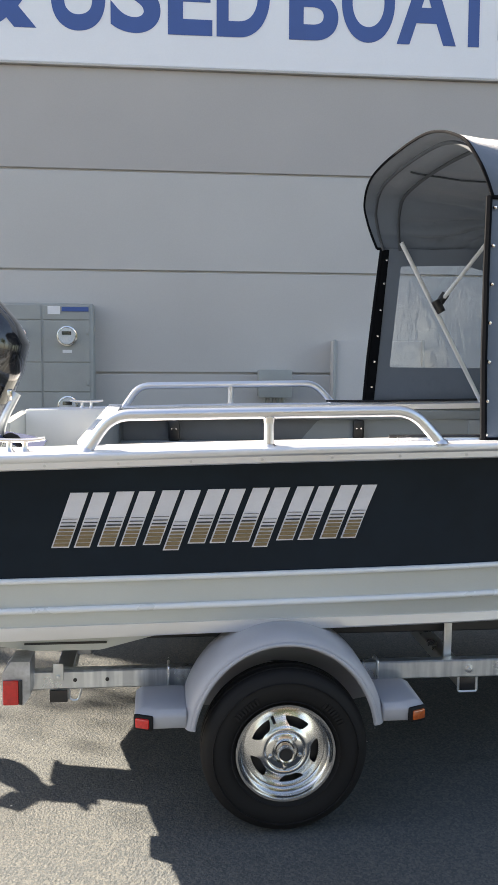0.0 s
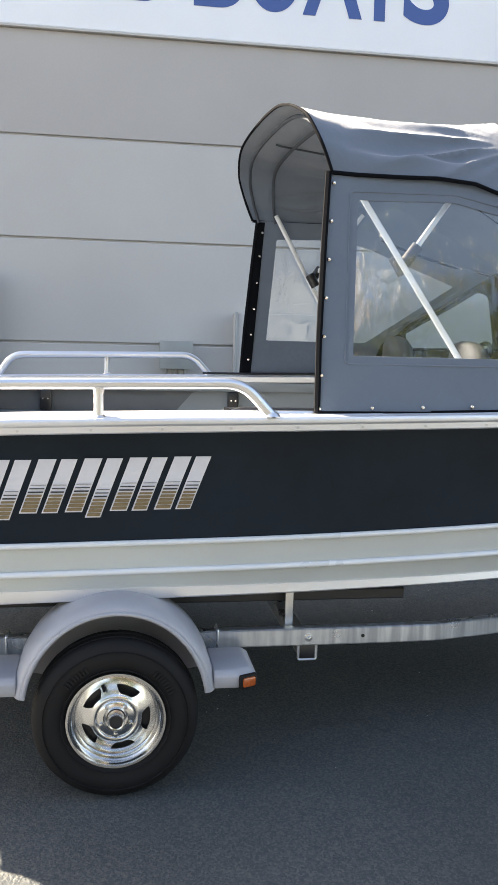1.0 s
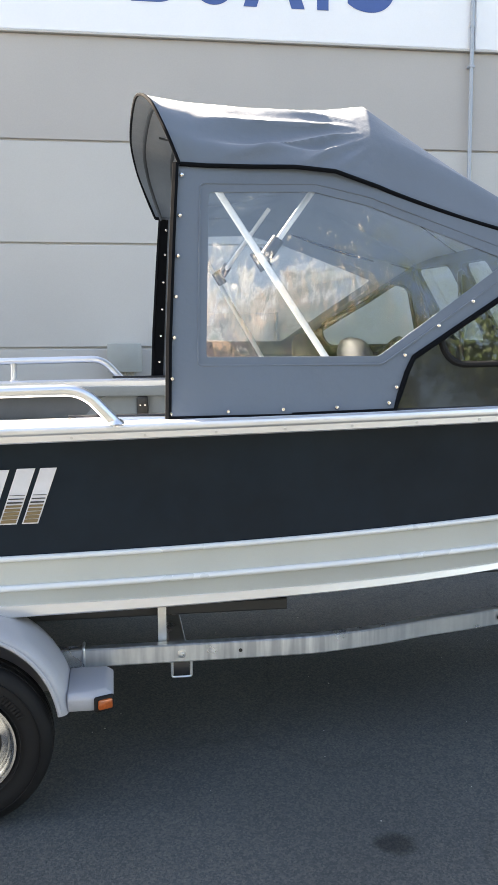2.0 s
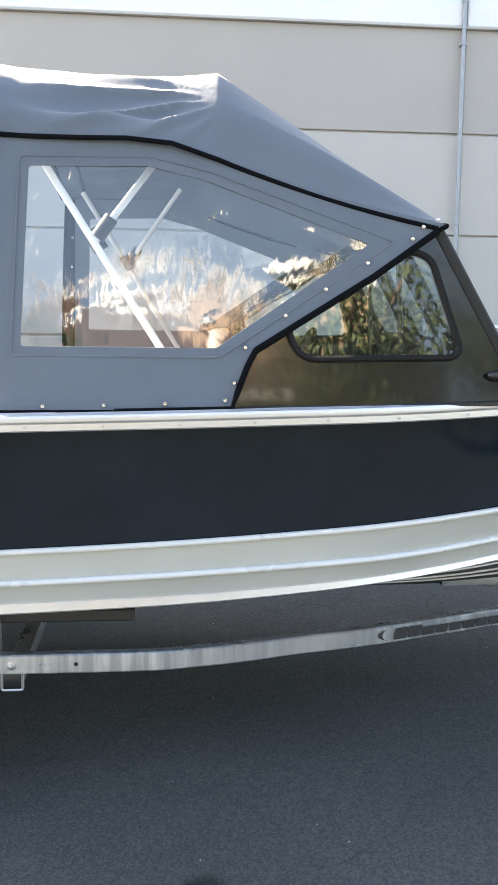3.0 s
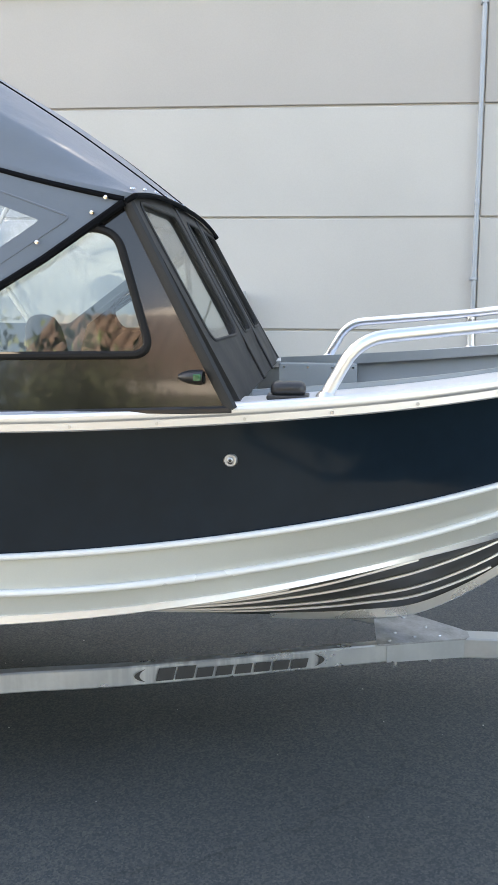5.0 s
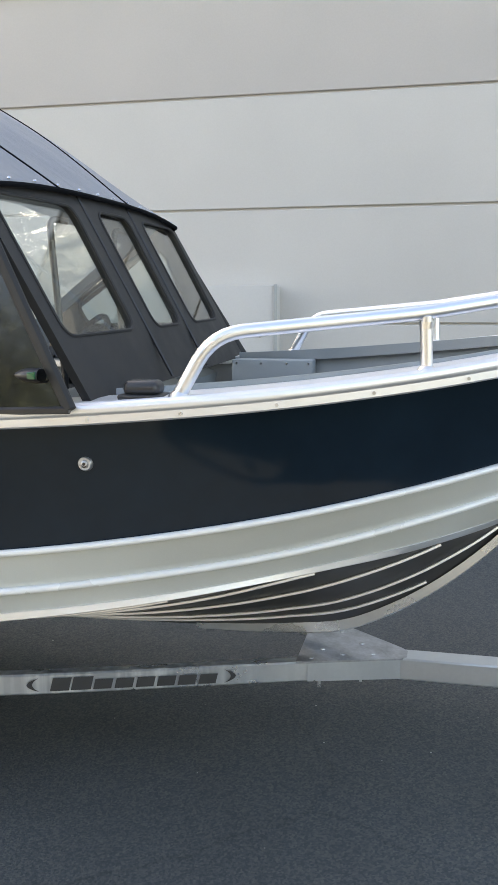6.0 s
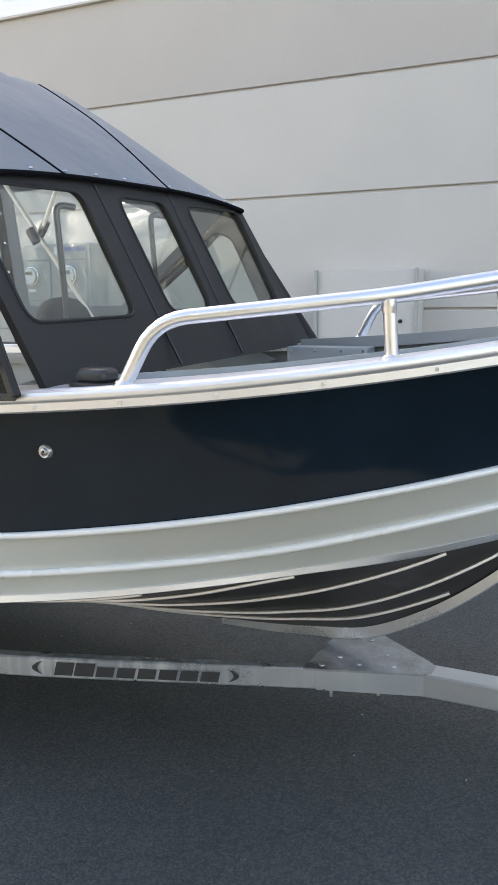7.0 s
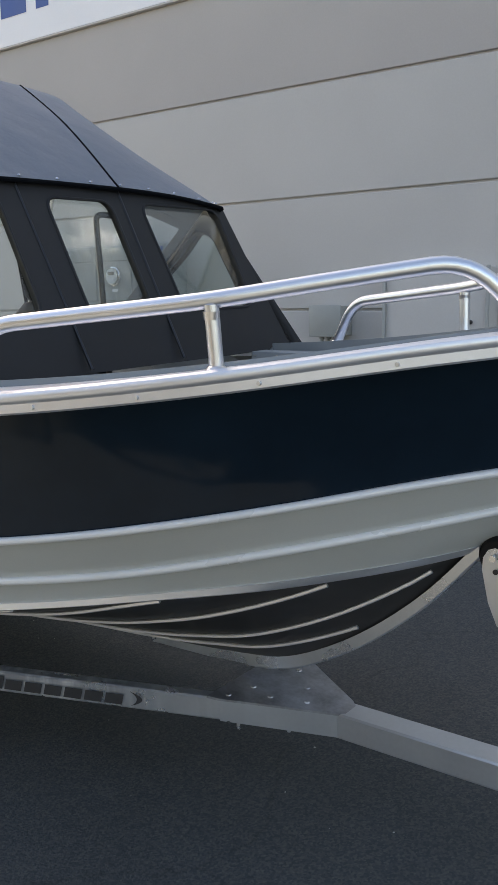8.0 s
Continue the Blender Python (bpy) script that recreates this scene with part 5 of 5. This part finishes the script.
part("safety_cable", tube_bm(spline(chain, 6), 0.006, 6), GALV, wp)
part("jack_tube", cyl_bm((6.6, 4.40, 0.06), (6.6, 4.40, 0.75), 0.03, n=16, bevel=0.004), GALV, trailer)
part("coupler", box_bm(7.3, 7.62, CL - 0.06, CL + 0.06, 0.42, 0.50, 0.02), GALV, trailer)
part("jack_foot", cyl_bm((6.6, 4.40, 0.0), (6.6, 4.40, 0.07), 0.07, n=16, bevel=0.01), GALV, trailer)

# maker's mark on the frame: plain dark bars between two crescents
near_rail = next(o for o in trailer.children if o.name == "frame_rail")


def mark_place(u, v, d):
    return (u, 3.884 + 0.403 * (u - 2.787) - 0.012 + d, v + 0.004 - 0.030 * (u - 2.0))


widths = [(2.862, 0.062, 0.033), (2.930, 0.066, 0.033)] + [(3.004 + 0.071 * k, 0.060, 0.025) for k in range(6)]
for x, w, h in widths:
    part("mark_bar", sheet_bm([(x, 0.486), (x + w, 0.486), (x + w + 0.35 * h, 0.486 + 2 * h * 0.75), (x + 0.35 * h, 0.486 + 2 * h * 0.75)], [], mark_place, 0.001), DECALBLACK, near_rail, "dark plain bar of a maker's mark", smooth=0)
for x, k in ((2.815, 1), (3.462, -1)):
    back = [(x + k * (0.012 - 0.022 * (1 - t * t)), 0.512 + 0.026 * t) for t in np.linspace(1, -1, 9)]
    front = [(x + k * (0.012 - 0.040 * (1 - t * t)), 0.512 + 0.026 * t) for t in np.linspace(-1, 1, 9)]
    part("mark_crescent", sheet_bm(front + back[1:-1], [], mark_place, 0.001), DECALBLACK, near_rail, smooth=0)


def wheel(mirror):
    hub = Vector((0.452, 3.345 if not mirror else 5.655, 0.326))
    g = -1 if not mirror else 1
    tyre_prof = [(0.185, 0.062), (0.20, 0.078), (0.235, 0.090), (0.262, 0.088), (0.285, 0.078), (0.298, 0.066), (0.304, 0.055), (0.306, 0.042), (0.300, 0.040), (0.300, 0.034), (0.307, 0.032), (0.308, 0.008), (0.301, 0.006), (0.301, -0.006), (0.308, -0.008), (0.307, -0.032),
                 (0.300, -0.034), (0.300, -0.040), (0.306, -0.042), (0.298, -0.066), (0.262, -0.088), (0.20, -0.078), (0.185, -0.062)]
    tyre = part("tyre", lathe_bm([(r if r < 0.19 else 0.185 + (r - 0.185) * 1.14, d * g) for r, d in tyre_prof], hub, "y", 72), RUBBER, trailer, "black trailer tyre", smooth=50)
    for r0, r1 in ((0.207, 0.211), (0.279, 0.282)):
        part("sidewall_rib", lathe_bm([(r0, 0.086 * g), ((r0 + r1) / 2, 0.0935 * g), (r1, 0.0885 * g)], hub, "y", 72), RUBBER, tyre)
    # sidewall markings as plain raised bars
    for k in range(16):
        a = radians(28 + 3.4 * k) if k < 8 else radians(118 + 3.4 * (k - 8))
        m = Matrix.Translation(hub + Vector((0, 0.092 * g, 0))) @ Matrix.Rotation(-a, 4, "Y")
        part("sidewall_bar", box_bm(0.226, 0.252, -0.002, 0.002, -0.004, 0.004, 0.0, m=m), RUBBER, tyre, smooth=0)
    rim = part("rim", lathe_bm([(r * 1.045, d * g) for r, d in ((0.182, 0.076), (0.186, 0.080), (0.184, 0.084), (0.176, 0.083), (0.171, 0.074), (0.170, 0.064), (0.163, 0.058), (0.158, 0.050), (0.158, 0.040), (0.152, 0.032))], hub, "y", 72), CHROME, trailer, "polished galvanised wheel rim", smooth=50)
    # pressed disc with five slots: straight-sided slots in a polar skin
    radii = (0.036, 0.046, 0.070, 0.076, 0.082, 0.089, 0.096, 0.100, 0.107, 0.116, 0.126, 0.134, 0.141, 0.148, 0.162)
    depth = (0.050, 0.050, 0.050, 0.060, 0.064, 0.063, 0.058, 0.056, 0.053, 0.049, 0.044, 0.040, 0.037, 0.034, 0.030)
    half = (0.18, 0.18, 0.18, 0.18, 0.18, 0.18, 0.18, 0.21, 0.29, 0.34, 0.37, 0.37, 0.33, 0.33, 0.33)
    bm = bmesh.new()
    rings = []
    for r, d, h in zip(radii, depth, half):
        row = []
        for k in range(5):
            mid = radians(67 + 72 * k)
            for c in range(16):
                f = c / 8 - 1
                off = f * 2 * h if abs(f) <= 0.5 else math.copysign(h + (abs(f) - 0.5) * 2 * (radians(36) - h), f)
                row.append(bm.verts.new((hub.x + r * math.cos(mid + off), hub.y + d * g, hub.z + r * math.sin(mid + off))))
        rings.append(row)
    for n in range(len(rings) - 1):
        for k in range(80):
            if 7 <= n <= 10 and 4 <= k % 16 < 12:
                continue
            bm.faces.new((rings[n][k], rings[n][(k + 1) % 80], rings[n + 1][(k + 1) % 80], rings[n + 1][k]))
    rim_edges = [e for e in bm.edges if len(e.link_faces) == 1 and all(0.099 < math.hypot(v.co.x - hub.x, v.co.z - hub.z) < 0.136 for v in e.verts)]
    made = bmesh.ops.extrude_edge_only(bm, edges=rim_edges)
    bmesh.ops.translate(bm, verts=[q for q in made["geom"] if isinstance(q, bmesh.types.BMVert)], vec=(0, -0.012 * g, 0))
    part("wheel_disc", bm, CHROME, rim, "five-slot polished disc", smooth=45)
    part("hub_back", lathe_bm([(0.0001, 0.012 * g), (0.150, 0.012 * g)], hub, "y", 32), BLACK, rim, "black disc behind the slots")
    part("hub_flange", lathe_bm([(r, d * g) for r, d in ((0.074, 0.046), (0.074, 0.057), (0.069, 0.062), (0.050, 0.064), (0.046, 0.052), (0.036, 0.050))], hub, "y", 40), CHROME, rim, smooth=40)
    part("hub_cap", lathe_bm([(r, d * g) for r, d in ((0.034, 0.045), (0.033, 0.070), (0.033, 0.078), (0.033, 0.092), (0.030, 0.097), (0.025, 0.095), (0.024, 0.070))], hub, "y", 32), CHROME, rim, "bright grease cap", smooth=40)
    # black disc paints the darkness inside the cap's open hole
    part("hub_bore", lathe_bm([(0.0001, 0.086 * g), (0.024, 0.086 * g)], hub, "y", 24), BLACK, rim, "black disc standing for the dark inside of the hub hole")
    for k in range(5):
        a = radians(54 + 72 * k)
        at = hub + Vector((0.060 * math.cos(a), 0.060 * g, 0.060 * math.sin(a)))
        part("wheel_nut", lathe_bm([(0.0001, 0.014 * g), (0.007, 0.013 * g), (0.0095, 0.008 * g), (0.010, 0.0)], at, "y", 6), CHROME, rim, smooth=20)
    part("valve_stem", tube_bm([hub + Vector((-0.052, 0.06 * g, 0.138)), hub + Vector((-0.045, 0.082 * g, 0.122))], 0.006, 8), RUBBER, rim)


wheel(False)
wheel(True)

# ---- fittings on the wall ----
cab = thing("meter_cabinet", "grey enamelled electric meter cabinet fixed to the wall", "meter cabinet", (-1.2, WALL_Y, 0.0))
part("body", box_bm(-2.30, -0.735, 8.93, WALL_Y - 0.001, 0.0, 2.405, 0.012), GREYBOX, cab)
for x0, x1 in ((-2.28, -1.76), (-1.745, -1.235), (-1.215, -0.765)):
    for z0, z1 in ((0.10, 1.04), (1.05, 1.53), (1.54, 1.82), (1.83, 2.235), (2.245, 2.385)):
        part("cabinet_door", box_bm(x0, x1, 8.918, 8.929, z0, z1, 0.004, segments=1), GREYBOX, cab, smooth=0)
for x, z in ((-1.475, 2.085), (-0.985, 2.085), (-0.985, 1.40)):
    met = part("meter", lathe_bm([(0.098, 0.0), (0.098, -0.02), (0.088, -0.022), (0.086, -0.05), (0.0001, -0.05)], (x, 8.916, z), "y", 36), CHROME, cab, "round electricity meter with glass cover")
    part("meter_face", lathe_bm([(0.0001, -0.052), (0.080, -0.052)], (x, 8.916, z), "y", 30), PAPER, met)
    part("meter_glass", lathe_bm([(0.085, -0.05), (0.082, -0.10), (0.070, -0.115), (0.0001, -0.120)], (x, 8.916, z), "y", 36), LENS, met)
    part("meter_display", box_bm(x - 0.045, x + 0.045, 8.858, 8.862, z + 0.01, z + 0.045, 0.0), BLACK, met, "dark meter display", smooth=0)
    part("meter_tag", box_bm(x - 0.045, x + 0.045, 8.913, 8.917, z - 0.165, z - 0.135, 0.0), PAPER, cab, "white tag", smooth=0)
part("white_label", box_bm(-1.17, -1.05, 8.911, 8.9165, 2.295, 2.375, 0.0), PAPER, cab, "white paper label", smooth=0)
part("blue_label", box_bm(-1.035, -0.775, 8.911, 8.9165, 2.325, 2.368, 0.0), BLUE, cab, "blue printed strip", smooth=0)
for z in (1.0, 1.6, 2.1):
    part("latch", box_bm(-0.80, -0.775, 8.905, 8.917, z, z + 0.05, 0.004), GREYBOX, cab)

cab.location.x += 0.055

jb = thing("junction_box", "small grey electric box with conduits on the wall", "electrical box", (1.1, 9.1, 1.49))
part("box", box_bm(0.965, 1.285, 9.03, WALL_Y - 0.001, 1.49, 1.757, 0.008), GREYBOX, jb)
part("lid", box_bm(0.955, 1.295, 9.012, 9.029, 1.48, 1.767, 0.006), GREYBOX, jb)
for x in (1.03, 1.10, 1.16, 1.22):
    part("conduit", cyl_bm((x, 9.12, 0.0), (x, 9.12, 1.489), 0.016, n=12), GREYBOX, jb)
    part("conduit_nut", cyl_bm((x, 9.12, 1.455), (x, 9.12, 1.4885), 0.024, n=6), GREYBOX, jb)
jb.location.x += 0.02
lock = thing("wall_cabinet", "tall light grey steel cabinet standing against the wall", "cabinet", (2.2, 9.0, 0.0))
part("body", box_bm(1.73, 2.66, 9.02, WALL_Y - 0.001, 0.0, 2.065, 0.008), CONCRETE, lock, "painted like the wall")
part("corner_angle", box_bm(1.715, 1.745, 9.0, 9.019, 0.0, 2.075, 0.003), GREYBOX, lock)
part("corner_angle", box_bm(2.645, 2.675, 9.0, 9.019, 0.0, 2.075, 0.003), GREYBOX, lock)
part("lock_knob", cyl_bm((2.52, 9.019, 1.62), (2.52, 9.0, 1.62), 0.018, n=14, bevel=0.003), BLACK, lock)

lock.location.x += 0.025

pipe = thing("conduit_pipe", "grey steel conduit clipped to the wall beside a panel joint", "pipe", (PIPE_X, WALL_Y, 0.0))
for z0, z1 in ((0.0, 2.87), (2.90, 5.0), (5.03, 6.1)):
    part("tube", cyl_bm((PIPE_X, WALL_Y - 0.06, z0), (PIPE_X, WALL_Y - 0.06, z1), 0.021, n=16), CONDUIT, pipe)
for z in (2.885, 5.015):
    part("coupling", cyl_bm((PIPE_X, WALL_Y - 0.06, z - 0.03), (PIPE_X, WALL_Y - 0.06, z + 0.03), 0.027, n=16, bevel=0.004), CONDUIT, pipe)
for z in (0.8, 2.2, 4.6):
    part("clip", box_bm(PIPE_X - 0.030, PIPE_X + 0.030, WALL_Y - 0.084, WALL_Y - 0.001, z - 0.012, z + 0.012, 0.003), CONDUIT, pipe)

# ---- across the yard, behind the walk: seen in the glossy surfaces ----
house = thing("stucco_building", "tan stucco building with a clay tile roof across the yard", "building", (4.0, -15.0, 0.0))
part("wall", box_bm(0.1, 8.5, -20.0, -11.0, -0.2, 7.25), STUCCO, house, smooth=0)
part("cornice", box_bm(-0.1, 8.7, -11.2, -10.85, 6.92, 7.08), WHITE, house, "cream cornice", smooth=0)
part("cornice", box_bm(-0.1, 8.7, -11.2, -10.70, 7.13, 7.29), WHITE, house, "cream cornice", smooth=0)
for x in (1.2, 5.2):
    for z in (0.9, 3.3):
        win = part("window", box_bm(x, x + 1.8, -11.01, -10.93, z, z + 1.25, 0.01), WHITE, house, "white framed window")
        part("pane", box_bm(x + 0.08, x + 1.72, -10.935, -10.92, z + 0.08, z + 1.17), GLOSSBLACK, win, smooth=0)


house.rotation_euler.z = math.atan(0.55)

cottage = thing("tiled_house", "low stucco house with a brown clay barrel tile roof", "house", (0.9, -8.5, 0.0))
part("wall", box_bm(-0.6, 3.5, -10.6, -6.7, -0.2, 4.2), STUCCO, cottage, smooth=0)
part("eaves_board", box_bm(-1.0, 3.95, -6.36, -6.28, 3.97, 4.15), WHITE, cottage, "cream eaves board", smooth=0)
for far in (1, -1):
    slope_rows = []
    for j in range(13):
        f = j / 12
        last = 4.0 - 1.8 * f      # the hip falls away to the end wall
        slope_rows.append([(-1.0 + (last + 1.0) * i / 300, -8.5 + far * (2.25 - 2.25 * f), 4.15 + 1.72 * f + 0.05 * abs(math.sin(math.pi * (last + 1.0) * i / 300 / 0.22)) + 0.03 * (j % 2)) for i in range(301)])
    part("roof", grid_bm(slope_rows), TILE, cottage, "clay barrel tile roof slope", smooth=0)
part("hip", grid_bm([[(4.0 - 1.8 * f, -8.5 + w * (2.25 - 2.25 * f), 4.15 + 1.72 * f + 0.05 * abs(math.sin(9 * w * (1 - f)))) for w in np.linspace(-1, 1, 61)] for f in np.linspace(0, 0.999, 13)]), TILE, cottage, "clay tile hip", smooth=0)


def tree(x, y, tall, spread, seed, label="leafy street tree across the yard", group="trees across the yard", leaves=4200):
    rnd = random.Random(seed)
    ob = thing("tree", label, "tree", (x, y, 0.0), group)
    limbs = bmesh.new()
    tips = []
    top = Vector((x + rnd.uniform(-0.2, 0.2), y, tall * 0.5))
    tube_bm(spline([(x, y, -0.2), (x + 0.05, y, tall * 0.25), tuple(top)], 4), 0.13, 9, bm=limbs)
    for k in range(9):
        a = k * 2.4 + rnd.uniform(-0.3, 0.3)
        end = top + Vector((math.cos(a) * spread * rnd.uniform(0.4, 0.8), math.sin(a) * spread * rnd.uniform(0.4, 0.8), tall * rnd.uniform(0.1, 0.42)))
        mid = top.lerp(end, 0.5) + Vector((0, 0, 0.25))
        tube_bm(spline([tuple(top - Vector((0, 0, rnd.uniform(0, 0.8)))), tuple(mid), tuple(end)], 4), 0.045, 6, bm=limbs)
        tips += [mid, end, top.lerp(end, 0.8)]
    part("trunk", limbs, BARK, ob)
    verts, faces = [], []
    for k in range(leaves):
        c = tips[rnd.randrange(len(tips))] + Vector((rnd.gauss(0, 0.42), rnd.gauss(0, 0.42), rnd.gauss(0, 0.33)))
        m = Euler((rnd.uniform(0, 3), rnd.uniform(0, 3), rnd.uniform(0, 6))).to_matrix()
        s = rnd.uniform(0.05, 0.10)
        i = len(verts)
        verts += [c + m @ Vector(q) * s for q in ((-1, 0, 0), (0, -0.45, 0.1), (1, 0, 0), (0, 0.45, 0.1))]
        faces.append((i, i + 1, i + 2, i + 3))
    me = bpy.data.meshes.new("crown")
    me.from_pydata(verts, [], faces)
    me.materials.append(LEAF)
    crown = new("crown", me)
    crown.parent = ob
    crown.matrix_parent_inverse = Matrix.Translation(-ob.location)
    crown["kind"] = "stuff"


tree(0.6, -4.4, 4.5, 0.7, 1)
tree(-2.0, -5.4, 5.2, 1.5, 8)
tree(-5.2, -6.0, 5.6, 1.8, 9)
tree(1.9, -4.4, 3.6, 1.1, 6)
tree(3.4, -4.8, 4.2, 1.2, 7)
tree(4.7, -7.2, 6.6, 2.0, 2)
tree(7.6, -6.4, 6.4, 1.7, 5)
tree(11.6, -4.4, 6.6, 1.9, 3)
# unseen tree, added in the sun's path to dapple the ground by the stern
tree(-10.4, 11.5, 9.8, 1.2, 4, "unseen leafy tree added behind the wall to dapple the sunlight", "", 2300)

verts, faces = [], []
rnd = random.Random(9)
for k in range(110):
    x, y = rnd.uniform(-1.2, 5.5), rnd.uniform(1.9, 6.5)
    r = rnd.choice((0.002, 0.003, 0.004, 0.005))
    z = SLOPE * (y - 3.4)
    i = len(verts)
    a = rnd.uniform(0, 6)
    verts += [(x + r * math.cos(a + 1.26 * j) * rnd.uniform(0.7, 1.2), y + r * math.sin(a + 1.26 * j), z) for j in range(5)] + [(x, y, z + r * 0.7)]
    faces += [(i + j, i + (j + 1) % 5, i + 5) for j in range(5)]
me = bpy.data.meshes.new("grit")
me.from_pydata(verts, [], faces)
me.materials.append(CONCRETE)
tagged(new("grit", me), "scattered pale grit on the asphalt", "grit", kind="stuff")

# the boat and all that rides on it stand square to the falling yard
heel = Matrix.Translation((0, 3.4, 0)) @ Matrix.Rotation(math.atan(SLOPE), 4, "X") @ Matrix.Translation((0, -3.4, 0))
bpy.context.view_layer.update()
for ob in [o for o in scene.objects if o.parent is None]:
    if ob.name.split(".")[0] in ("aluminium_boat", "canvas_canopy", "outboard_motor", "boat_trailer", "boat_chair", "steering_wheel", "passenger_console", "helm_console"):
        ob.matrix_world = heel @ ob.matrix_world
